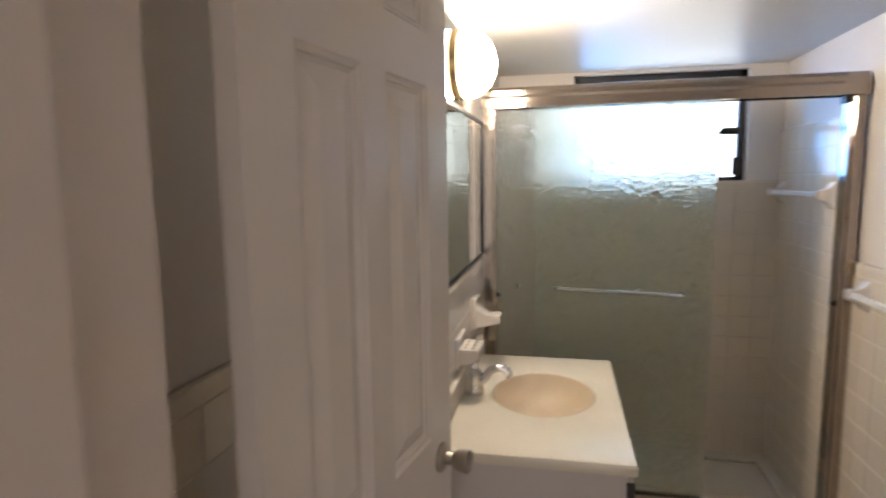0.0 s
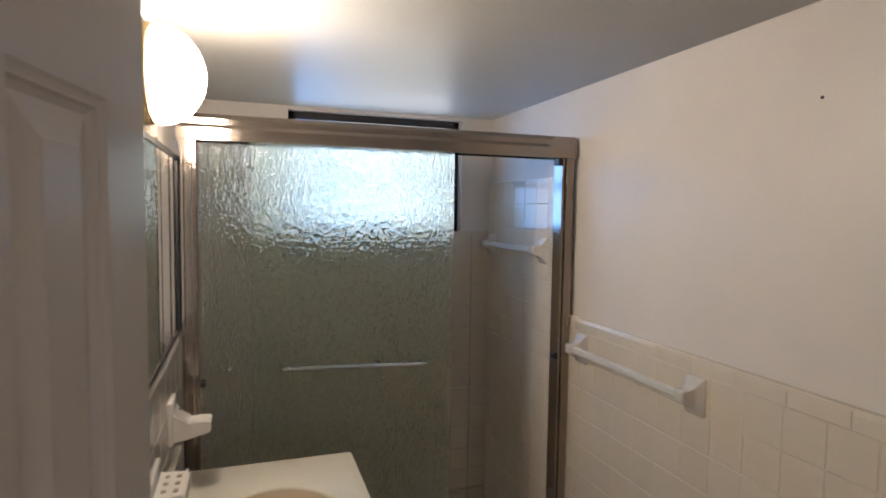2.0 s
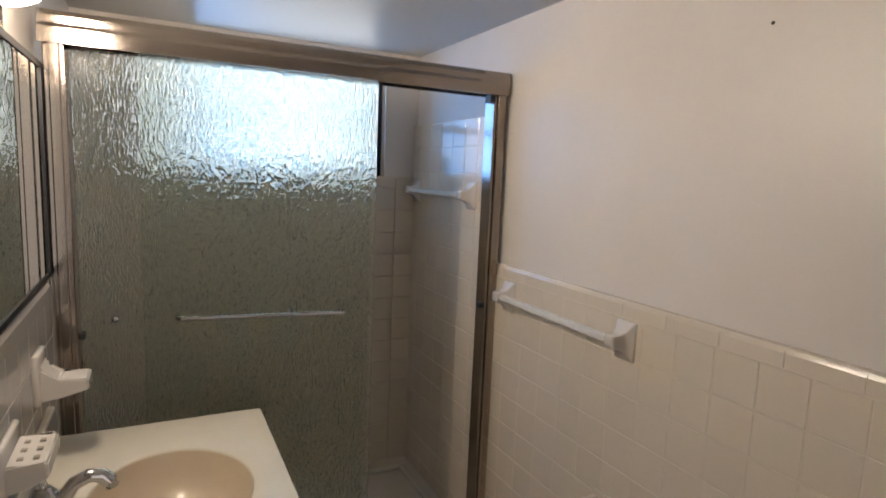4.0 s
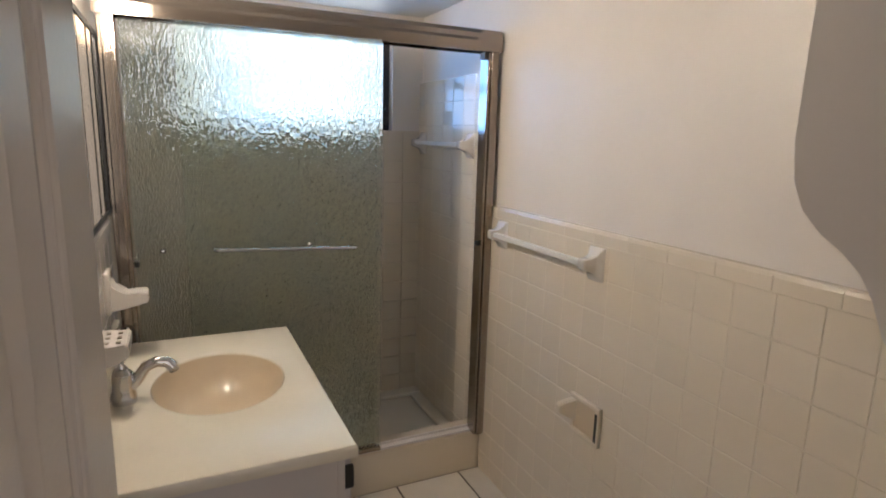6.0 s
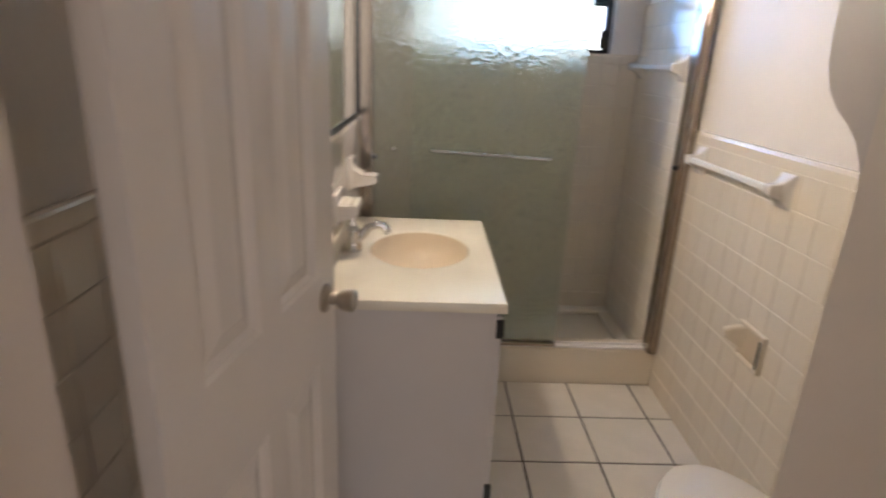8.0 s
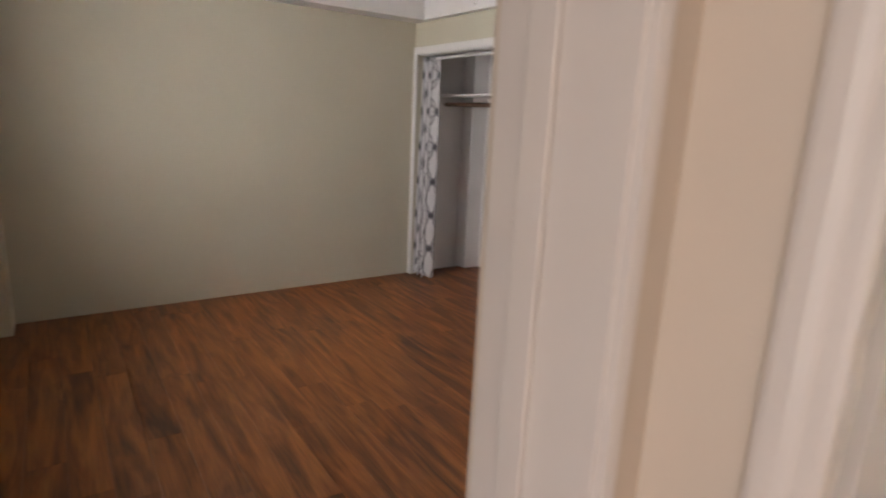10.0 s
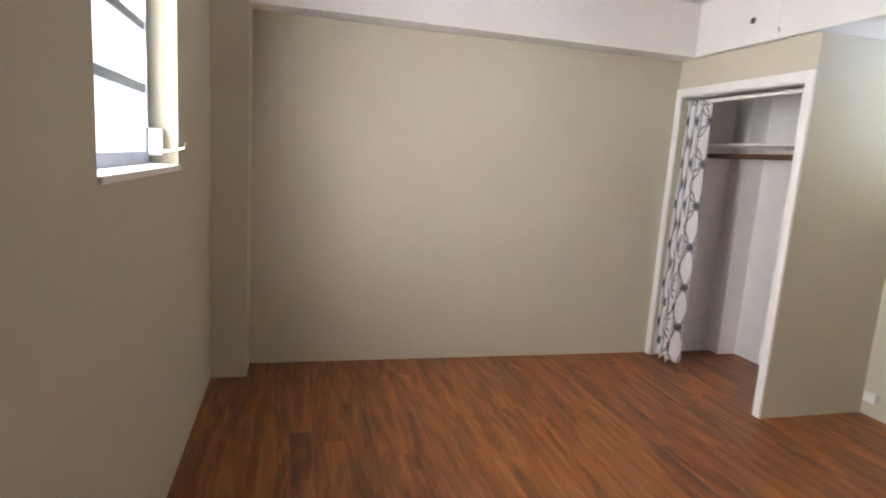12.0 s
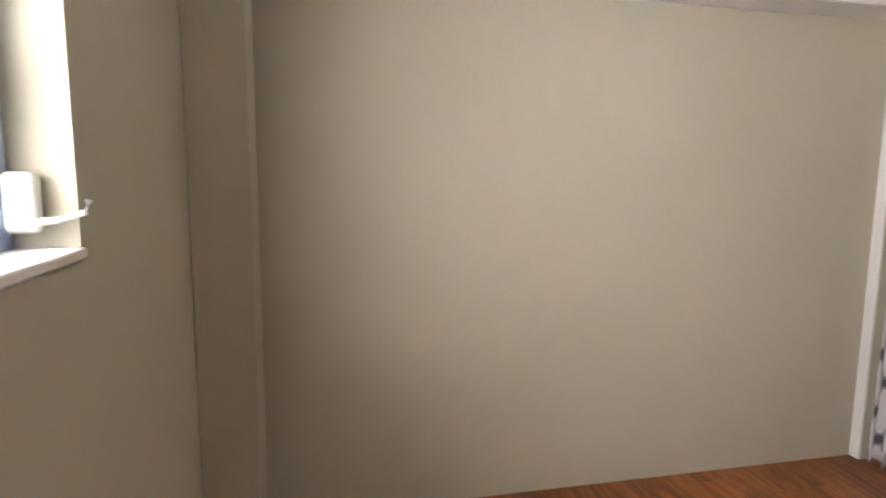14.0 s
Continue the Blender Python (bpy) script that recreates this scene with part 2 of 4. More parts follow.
def lathe(bm, prof, m=None, n=24):
    """Turn a list of (radius, height) about z, then move by m."""
    m = m or Matrix()
    rings = []
    for r, z in prof:
        if r < 1e-6:
            rings.append([bm.verts.new(m @ Vector((0, 0, z)))])
        else:
            rings.append([bm.verts.new(m @ Vector((r * math.cos(a), r * math.sin(a), z))) for a in (2 * math.pi * i / n for i in range(n))])
    for a, b in zip(rings, rings[1:]):
        for i in range(n):
            j = (i + 1) % n
            q = [a[i % len(a)], a[j % len(a)], b[j % len(b)], b[i % len(b)]]
            q = [v for k, v in enumerate(q) if v not in q[:k]]
            if len(q) > 2:
                bm.faces.new(q)
    return bm


def tube(bm, pts, radii, n=12, flat=1.0):
    pts = [Vector(p) for p in pts]
    rings = []
    for i, p in enumerate(pts):
        d = (pts[min(i + 1, len(pts) - 1)] - pts[max(i - 1, 0)]).normalized()
        up = Vector((0, 0, 1)) if abs(d.z) < 0.9 else Vector((0, 1, 0))
        a = d.cross(up).normalized()
        b = a.cross(d).normalized()
        r = radii[i] if isinstance(radii, (list, tuple)) else radii
        rings.append([bm.verts.new(p + a * r * math.cos(t) + b * r * flat * math.sin(t)) for t in (2 * math.pi * k / n for k in range(n))])
    for a, b in zip(rings, rings[1:]):
        for i in range(n):
            bm.faces.new((a[i], a[(i + 1) % n], b[(i + 1) % n], b[i]))
    bm.faces.new(rings[0][::-1])
    bm.faces.new(rings[-1])
    return bm


def extrude_profile(bm, pts, axis, a, b):
    """A closed outline in the two other axes (in xyz order), drawn out along axis from a to b."""
    def at(p, t):
        q = list(p)
        q.insert(axis, t)
        return Vector(q)
    lo = [bm.verts.new(at(p, a)) for p in pts]
    hi = [bm.verts.new(at(p, b)) for p in pts]
    n = len(pts)
    bm.faces.new(lo)
    bm.faces.new(hi[::-1])
    for i in range(n):
        bm.faces.new((lo[i], hi[i], hi[(i + 1) % n], lo[(i + 1) % n]))
    return bm


def mesh_of(name, bm, material, smooth=False):
    bmesh.ops.recalc_face_normals(bm, faces=bm.faces[:])
    me = bpy.data.meshes.new(name)
    bm.to_mesh(me)
    bm.free()
    me.materials.append(material)
    if smooth:
        for p in me.polygons:
            p.use_smooth = True
        me.set_sharp_from_angle(angle=radians(35))
    return me


def part(name, bm, material, parent=None, label="", smooth=False):
    ob = new(name, mesh_of(name, bm, material, smooth))
    ob.parent = parent
    if label:
        ob["label"] = label
    return ob


def thing(name, label, category, group=""):
    ob = new(name)
    ob.empty_display_size = 0.1
    return tagged(ob, label, category, group)


def structure(name, bm, material, label, category="wall"):
    return tagged(part(name, bm, material), label, category, kind="structure")


# ---- structure: bathroom, hall, bedroom ----
XR, XL, YF, YW = 1.19, -0.24, 0.66, 3.38      # bathroom faces
ZB, ZH, ZC = 2.135, 2.45, 2.65                   # ceilings: bathroom, hall, bedroom
FX, SY, NY, EX = -4.75, -0.59, 3.50, -0.60     # bedroom faces

structure("wall_east", boxes(((XR + 0.012, 0.44, -0.1), (1.33, 3.55, 2.7))), M_bathwall, "warm white painted bathroom wall above cream tile")
structure("wall_bath_west", boxes(((EX, 1.50, -0.1), (XL - 0.008, YW + 0.01, 2.7)), ((EX, YF, -0.1), (-0.508, 1.50, 2.7))), M_bathwall, "white painted bathroom wall behind the mirror")
structure("wall_bath_south", boxes(((EX, 0.44, -0.1), (-0.315, YF, 2.7)), ((0.472, 0.44, -0.1), (1.202, YF, 2.7)), ((-0.315, 0.44, 2.06), (0.472, YF, 2.7))), M_halls, "beige painted wall with the bathroom doorway")
WX0, WX1, WZ0, WZ1 = 0.16, 1.03, 1.54, 2.118
structure("wall_bath_north", boxes(((EX, YW + 0.01, -0.1), (WX0, 3.58, 2.7)), ((WX1, YW + 0.01, -0.1), (1.202, 3.58, 2.7)), ((WX0, YW + 0.01, -0.1), (WX1, 3.58, WZ0)), ((WX0, YW + 0.01, WZ1), (WX1, 3.58, 2.7))), M_bathwall, "white shower wall with a high window opening")
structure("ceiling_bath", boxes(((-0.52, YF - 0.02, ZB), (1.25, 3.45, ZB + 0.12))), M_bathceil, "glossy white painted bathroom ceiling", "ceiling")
structure("wall_hall_west", boxes(((EX, 0.35, -0.1), (-0.42, 0.44, 2.7)), ((EX, -1.6, -0.1), (-0.42, -0.46, 2.7)), ((EX, -0.46, 2.06), (-0.42, 0.35, 2.7))), M_halls, "beige painted hall wall with the bedroom doorway")
# out of view; the gap is added to let the hall fill lamp in
structure("wall_hall_south", boxes(((-0.6, -1.75, -0.1), (-0.3, -1.6, 2.7)), ((1.3, -1.75, -0.1), (1.8, -1.6, 2.7)), ((-0.3, -1.75, 2.35), (1.3, -1.6, 2.7))), M_halls, "beige painted hall end wall, unseen, with an opening added for the fill lamp")
structure("wall_hall_east", boxes(((1.65, -1.6, -0.1), (1.8, 0.44, 2.7))), M_halls, "beige painted hall side wall")
structure("ceiling_hall", boxes(((-0.58, -1.7, ZH), (1.7, 0.5, ZH + 0.12))), M_white, "white painted hall ceiling", "ceiling")

structure("wall_west", boxes(((FX - 0.15, SY - 0.2, -0.1), (FX, 2.71, 2.8))), M_sage, "sage beige painted bedroom wall, bare")
BX0, BX1, BZ0, BZ1 = -3.56, -2.50, 1.36, 2.20
structure("wall_south", boxes(((FX, SY - 0.2, -0.1), (BX0, SY, 2.8)), ((BX1, SY - 0.2, -0.1), (-0.45, SY, 2.8)), ((BX0, SY - 0.2, -0.1), (BX1, SY, BZ0)), ((BX0, SY - 0.2, BZ1), (BX1, SY, 2.8))), M_sage, "sage beige painted bedroom wall with a deep window")
structure("corner_pillar", boxes(((FX, SY, -0.05), (-4.512, -0.374, 2.66)), bevel=0.006, seg=2), M_sage, "sage beige boxed column in the bedroom corner", "pillar")
NX0, NX1, NZ0, NZ1 = -3.53, -2.28, 1.33, 2.25
structure("wall_north", boxes(((-5.0, NY, -0.1), (NX0, NY + 0.2, 2.8)), ((NX1, NY, -0.1), (-1.2, NY + 0.2, 2.8)), ((NX0, NY, -0.1), (NX1, NY + 0.2, NZ0)), ((NX0, NY, NZ1), (NX1, NY + 0.2, 2.8))), M_sage, "sage painted bedroom wall with a blind-covered window")
structure("wall_bed_east", boxes(((EX - 0.012, 0.46, -0.1), (EX, 3.75, 2.8))), M_sage, "sage painted bedroom wall beside the door")
structure("ceiling_bedroom", boxes(((FX - 0.1, SY - 0.1, ZC), (-0.5, NY + 0.1, ZC + 0.12))), M_white, "white painted bedroom ceiling", "ceiling")
structure("beam_west", boxes(((FX, SY, 2.29), (-4.55, 2.667, ZC + 0.01)), bevel=0.004), M_white, "white painted boxed beam along the wall top", "beam")
structure("soffit_north", boxes(((FX, 2.667, 2.29), (-1.15, NY, ZC + 0.01)), bevel=0.004), M_white, "white painted soffit over closet and window", "soffit")
# closet box
structure("wall_closet", boxes(((FX - 0.001, 2.71, -0.05), (-4.69, 2.80, 2.288)), ((-4.69, 2.71, 2.03), (-3.605, 2.80, 2.288)), ((-3.605, 2.71, -0.05), (-3.55, NY, 2.288))), M_sage, "sage painted closet partition with an open front")
structure("closet_lining", boxes(((-4.95, 2.80, -0.05), (-4.82, NY, 2.288)), ((-4.82, 3.49, -0.05), (-3.61, NY, 2.288)), ((-3.617, 2.80, -0.05), (-3.605, 3.49, 2.288)), ((-4.82, 3.32, -0.05), (-4.65, 3.49, 2.288)), ((-4.82, 2.80, 2.24), (-3.617, 3.49, 2.288)), ((-4.82, 2.797, -0.05), (-4.69, 2.806, 2.24))), M_white, "white painted closet interior with a boxed corner")
# floors under the loose pieces
structure("floor_bedroom", boxes(((FX, SY, -0.12), (EX, NY, -0.006))), M_sub, "reddish brown wood-look plank floor", "floor")
structure("floor_hall", boxes(((-0.78, -1.6, -0.12), (1.65, 0.50, -0.002))), M_wood, "reddish brown wood-look hall floor", "floor")
structure("floor_bath", boxes(((-0.508, 0.50, -0.12), (XR + 0.012, 2.62, -0.004))), M_fgrout, "white square floor tiles with dark grout", "floor")
structure("ground", boxes(((-600, -600, -0.6), (600, 600, -0.5))), M_ground, "grass lawn around the house", "ground")
# added panels that glow in place of outdoor daylight and light the rooms
structure("backdrop_bath", boxes(((-1.3, 5.2, -0.5), (3.6, 5.25, 4.6))), M_farbath, "glowing panel standing in for daylight outside the bathroom window", "backdrop")
# height added out of view to keep the sun off the bedroom sill
structure("backdrop_south", boxes(((-16, -3.6, -0.5), (0.5, -3.55, 9.0))), M_farbed, "tall glowing panel for daylight outside the bedroom window, blocking the sun", "backdrop")
structure("backdrop_north", boxes(((-6.5, 5.2, -0.5), (-2.6, 5.25, 4.6))), M_farbed, "glowing panel standing in for daylight outside the blind window", "backdrop")


# casings and jambs, profiled boards
def casing(name, pts, axis, a, b, mat=M_trim):
    return structure(name, extrude_profile(bmesh.new(), pts, axis, a, b), mat, "painted wooden door casing", "trim")


def casing_profile(u0, u1, base, out):
    """Colonial board between u0 (opening side) and u1, standing off base by out."""
    w, t = u1 - u0, out
    return [(u0, base), (u0, base + 0.45 * t), (u0 + 0.12 * w, base + 0.62 * t), (u0 + 0.34 * w, base + 0.62 * t), (u0 + 0.42 * w, base + 0.8 * t),
            (u0 + 0.62 * w, base + t), (u0 + 0.9 * w, base + 0.95 * t), (u1, base + 0.8 * t), (u1, base)]


casing("door_casing_1", casing_profile(-0.252, -0.312, 0.44, -0.016), 2, 0, 2.1)
casing("door_casing_2", casing_profile(0.457, 0.517, 0.44, -0.016), 2, 0, 2.1)
structure("door_jamb_1", boxes(((-0.315, 0.44, 0), (-0.25, 0.515, 2.06)), ((-0.315, 0.515, 0), (-0.275, 0.545, 2.06)), ((-0.315, 0.545, 0), (-0.295, 0.665, 2.06)), bevel=0.004, seg=2), M_trim, "painted bathroom door jamb with stop", "trim")
structure("door_jamb_2", boxes(((0.452, 0.44, 0), (0.472, 0.665, 2.06)), ((0.441, 0.51, 0), (0.452, 0.545, 2.05)), bevel=0.003), M_trim, "painted bathroom door jamb with stop", "trim")
structure("door_head_1", boxes(((-0.295, 0.44, 2.035), (0.452, 0.665, 2.06)), ((-0.305, 0.424, 2.05), (0.54, 0.44, 2.11)), bevel=0.003), M_trim, "painted bathroom door head", "trim")
casing("door_casing_3", [(-0.42, 0.335), (-0.410, 0.335), (-0.407, 0.345), (-0.407, 0.356), (-0.412, 0.362), (-0.42, 0.362)], 2, 0, 2.1)
casing("door_casing_4", [(-0.42, -0.455), (-0.404, -0.455), (-0.402, -0.48), (-0.398, -0.495), (-0.408, -0.522), (-0.42, -0.522)], 2, 0, 2.1)
structure("door_jamb_3", boxes(((-0.578, 0.33, 0), (-0.42, 0.35, 2.06)), ((-0.535, 0.32, 0), (-0.50, 0.33, 2.05)), bevel=0.002), M_trim, "painted bedroom door jamb with stop", "trim")
structure("door_jamb_4", boxes(((EX - 0.02, -0.46, 0), (-0.42, -0.44, 2.06)), bevel=0.002), M_trim, "painted bedroom door jamb", "trim")
structure("door_head_2", boxes(((EX - 0.02, -0.44, 2.035), (-0.42, 0.33, 2.06)), ((-0.42, -0.522, 2.05), (-0.402, 0.412, 2.11)), bevel=0.002), M_trim, "painted bedroom door head", "trim")
strike = thing("strike_plate", "dark metal strike plate on the bedroom door jamb", "strike plate")
part("plate", boxes(((-0.577, 0.324, 0.90), (-0.54, 0.3295, 0.99)), bevel=0.001), M_nickel, strike)
# closet trim
structure("closet_trim_left", boxes(((-4.75, 2.695, 0), (-4.69, 2.71, 2.085)), bevel=0.003), M_white, "white painted closet trim", "trim")
structure("closet_trim_right", boxes(((-3.605, 2.695, 0), (-3.545, 2.714, 2.085)), bevel=0.003), M_white, "white painted closet trim", "trim")
structure("closet_trim_top", boxes(((-4.69, 2.695, 2.025), (-3.605, 2.71, 2.085)), ((-4.69, 2.71, 2.018), (-3.605, 2.80, 2.03)), bevel=0.003), M_white, "white painted closet head trim", "trim")

# shower curb and base
structure("shower_curb", boxes(((-0.235, 2.60, -0.01), (XR, 2.72, 0.19)), bevel=0.012, seg=3), M_tile, "cream shower curb", "curb")
structure("shower_floor", boxes(((XL, 2.72, -0.05), (XR, 3.39, 0.05)), ((XL, 3.30, 0.05), (XR, 3.39, 0.075)), ((1.12, 2.72, 0.05), (XR, 3.30, 0.075)), bevel=0.01, seg=2), M_marble, "cream shower pan", "shower floor")


# ---- windows ----
def bath_window():
    w = tagged(thing("window_1", "dark framed louvre window, bright outside", "window"), kind="structure")
    y0, y1 = 3.44, 3.48
    for lo, hi in (((WX0, y0, WZ0), (WX0 + 0.035, y1, WZ1)), ((WX1 - 0.035, y0, WZ0), (WX1, y1, WZ1)), ((WX0, y0, WZ0), (WX1, y1, WZ0 + 0.03)), ((WX0, y0, WZ1 - 0.035), (WX1, y1, WZ1))):
        part("window_frame", boxes((lo, hi), bevel=0.003), M_bronze, w)
    part("window_bar", boxes(((WX0 + 0.035, y0 + 0.005, 1.79), (WX1 - 0.035, y1 - 0.005, 1.812)), bevel=0.003), M_bronze, w)
    part("latch", boxes(((WX1 - 0.06, y0 - 0.02, 1.575), (WX1 - 0.02, y0, 1.67)), ((WX1 - 0.12, y0 - 0.01, 1.80), (WX1 - 0.035, y0, 1.825)), bevel=0.006, seg=2), M_black, w, "black window latch")
    for z0, z1 in ((WZ0 + 0.03, 1.79), (1.812, WZ1 - 0.035)):
        p = part("pane", boxes(((WX0 + 0.035, 3.458, z0), (WX1 - 0.035, 3.462, z1))), M_clear, w)
        p.visible_shadow = False
    return w


bath_window()


def bed_window():
    w = tagged(thing("window_2", "white aluminium awning window with a crank", "window"), kind="structure")
    y0, y1 = SY - 0.16, SY - 0.115
    for lo, hi in (((BX0, y0, BZ0), (BX0 + 0.05, y1, BZ1)), ((BX1 - 0.05, y0, BZ0), (BX1, y1, BZ1)), ((BX0, y0, BZ0), (BX1, y1, BZ0 + 0.055)), ((BX0, y0, BZ1 - 0.05), (BX1, y1, BZ1))):
        part("window_frame", boxes((lo, hi), bevel=0.004), M_winalu, w)
    zs = [1.415, 1.667, 1.912, 2.15]
    for z in zs[1:3]:
        part("window_bar", boxes(((BX0 + 0.05, y0 - 0.005, z - 0.02), (BX1 - 0.05, y1 + 0.004, z + 0.02)), bevel=0.006, seg=2), M_winalu, w)
    for a, b in zip(zs, zs[1:]):
        for xa, xb in ((BX0 + 0.05, BX1 - 0.05),):
            p = part("pane", boxes(((xa, y0 + 0.02, a), (xb, y0 + 0.024, b))), M_clear, w)
            p.visible_shadow = False
    part("window_sill", boxes(((BX0 - 0.002, SY - 0.115, BZ0 - 0.02), (BX1 + 0.0, SY + 0.012, BZ0 + 0.004)), bevel=0.006, seg=2), M_white, w, "white painted sill")
    op = part("crank_box", boxes(((BX0 + 0.005, SY - 0.11, BZ0 + 0.035), (BX0 + 0.045, SY - 0.055, BZ0 + 0.15)), bevel=0.012, seg=3), M_plastic, w, "white crank operator")
    part("crank_handle", tube(bmesh.new(), [(BX0 + 0.03, SY - 0.06, BZ0 + 0.055), (BX0 + 0.035, SY - 0.02, BZ0 + 0.06), (BX0 + 0.045, SY + 0.03, BZ0 + 0.075), (BX0 + 0.045, SY + 0.036, BZ0 + 0.098)], [0.009, 0.006, 0.006, 0.007]), M_plastic, op, smooth=True)
    part("track", boxes(((BX0 + 0.05, y1, BZ0 + 0.15), (BX0 + 0.062, y1 + 0.01, BZ1 - 0.05)), bevel=0.002), M_winalu, w)
    part("cord", tube(bmesh.new(), [(BX1 - 0.14, SY - 0.09, 1.54), (BX1 - 0.14, SY - 0.09, BZ1)], 0.004, 6), M_winalu, w)
    return w


bed_window()


def blind_window():
    w = tagged(thing("window_3", "window covered by a lowered ivory blind", "window"), kind="structure")
    for lo, hi in (((NX0, NY + 0.10, NZ0), (NX0 + 0.045, NY + 0.15, NZ1)), ((NX1 - 0.045, NY + 0.10, NZ0), (NX1, NY + 0.15, NZ1)), ((NX0, NY + 0.10, NZ0), (NX1, NY + 0.15, NZ0 + 0.045)), ((NX0, NY + 0.10, NZ1 - 0.045), (NX1, NY + 0.15, NZ1))):
        part("window_frame", boxes((lo, hi), bevel=0.004), M_winalu, w)
    for z in (1.64, 1.95):
        part("window_bar", boxes(((NX0 + 0.045, NY + 0.105, z - 0.018), (NX1 - 0.045, NY + 0.145, z + 0.018)), bevel=0.004), M_winalu, w)
    p = part("pane", boxes(((NX0 + 0.045, NY + 0.125, NZ0 + 0.045), (NX1 - 0.045, NY + 0.128, NZ1 - 0.045))), M_clear, w)
    p.visible_shadow = False
    part("window_sill", boxes(((NX0 - 0.01, NY - 0.012, NZ0 - 0.02), (NX1 + 0.01, NY + 0.10, NZ0 + 0.004)), bevel=0.005, seg=2), M_white, w)
    b = thing("blind", "lowered ivory horizontal slat blind", "blind")
    part("headrail", boxes(((NX0 + 0.02, NY + 0.03, NZ1 - 0.04), (NX1 - 0.02, NY + 0.07, NZ1 - 0.005)), bevel=0.004), M_blind, b)
    n = 36
    me = None
    for i in range(n):
        z = NZ0 + 0.03 + i * (NZ1 - 0.06 - NZ0) / n
        if me is None:
            bm = extrude_profile(bmesh.new(), [(-0.006, 0.011), (0.0, 0.002), (0.006, -0.011), (0.0075, -0.010), (0.0015, 0.003), (-0.0045, 0.012)], 0, NX0 + 0.02, NX1 - 0.02)
            me = mesh_of("slat", bm, M_blind)
        s = new("slat", me)
        s.location = (0, NY + 0.05, z)
        s.parent = b
    part("wand", tube(bmesh.new(), [(NX0 + 0.12, NY + 0.025, NZ0 + 0.25), (NX0 + 0.12, NY + 0.025, NZ1 - 0.04)], 0.004, 8), M_plastic, b)


blind_window()


# ---- doors ----
def panel_door(name, width, height, m, label, rosette_side=1):
    """Six-panel door; hinge edge at x=0, face towards +y, moved by m."""
    d = tagged(thing(name, label, "door"), kind="structure")
    t = 0.035
    cols = [(0.105, width / 2 - 0.04), (width / 2 + 0.04, width - 0.105)]
    rows = [(0.23, 0.815), (1.015, 1.745), (1.845, 1.945)]
    bm = bmesh.new()
    xs = sorted({0, width, *(v for c in cols for v in c)})
    zs = sorted({0, height, *(v for r in rows for v in r)})
    for xa, xb in zip(xs, xs[1:]):
        for za, zb in zip(zs, zs[1:]):
            hole = any(abs(c[0] - xa) < 1e-6 for c in cols) and any(abs(r[0] - za) < 1e-6 for r in rows)
            if hole:
                for side in (1, -1):
                    # moulded sticking, then a raised field
                    steps = [(0, 0.0), (0.004, 0.003), (0.008, 0.005), (0.011, 0.005), (0.014, 0.009), (0.020, 0.013), (0.052, 0.004), (0.054, 0.003)]
                    prev = None
                    for ins, dep in steps:
                        y = side * (t / 2 - dep)
                        r = [bm.verts.new((x, y, z)) for x, z in ((xa + ins, za + ins), (xb - ins, za + ins), (xb - ins, zb - ins), (xa + ins, zb - ins))]
                        if prev:
                            for i in range(4):
                                bm.faces.new((prev[i], prev[(i + 1) % 4], r[(i + 1) % 4], r[i]))
                        prev = r
                    bm.faces.new(prev)
            else:
                for side in (1, -1):
                    bm.faces.new([bm.verts.new((x, side * t / 2, z)) for x, z in ((xa, za), (xb, za), (xb, zb), (xa, zb))])
    for x in (0, width):
        bm.faces.new([bm.verts.new((x, y, z)) for y, z in ((-t / 2, 0), (t / 2, 0), (t / 2, height), (-t / 2, height))])
    for z in (0, height):
        bm.faces.new([bm.verts.new((x, y, z)) for x, y in ((0, -t / 2), (width, -t / 2), (width, t / 2), (0, t / 2))])
    bmesh.ops.remove_doubles(bm, verts=bm.verts[:], dist=0.0002)
    part("leaf", bm, M_door, d)
    for side in (1, -1):
        turn = Matrix.Translation((width - 0.06, side * t / 2, 0.955)) @ Matrix.Rotation(radians(-90 * side), 4, 'X')
        kn = part("door_knob", lathe(bmesh.new(), [(0, 0), (0.033, 0), (0.032, 0.006), (0.026, 0.010), (0.014, 0.013), (0.0125, 0.028), (0.021, 0.036), (0.0245, 0.048), (0.0255, 0.064), (0.022, 0.068), (0.013, 0.0685), (0.012, 0.066), (0, 0.066)], turn, 28), M_nickel, d, "satin nickel round door knob", smooth=True)
    part("latch_plate", boxes(((width, -0.012, 0.925), (width + 0.0015, 0.012, 0.985)), bevel=0.0005), M_nickel, d)
    d.matrix_world = m
    return d


HX, HY, LX, LY = -0.272, 0.765, -0.161, 1.392
ang = math.degrees(math.atan2(LY - HY, LX - HX))
panel_door("door_1", math.hypot(LX - HX, LY - HY), 2.02, pose(HX, HY, 0.012, 0, 0, ang) @ Matrix.Diagonal((1, -1, 1, 1)), "white painted six-panel bathroom door, standing open")
panel_door("door_2", 0.77, 2.02, pose(-0.632, -0.425, 0.012, 0, 0, 166) @ Matrix.Diagonal((1, -1, 1, 1)), "white painted six-panel bedroom door, standing open")


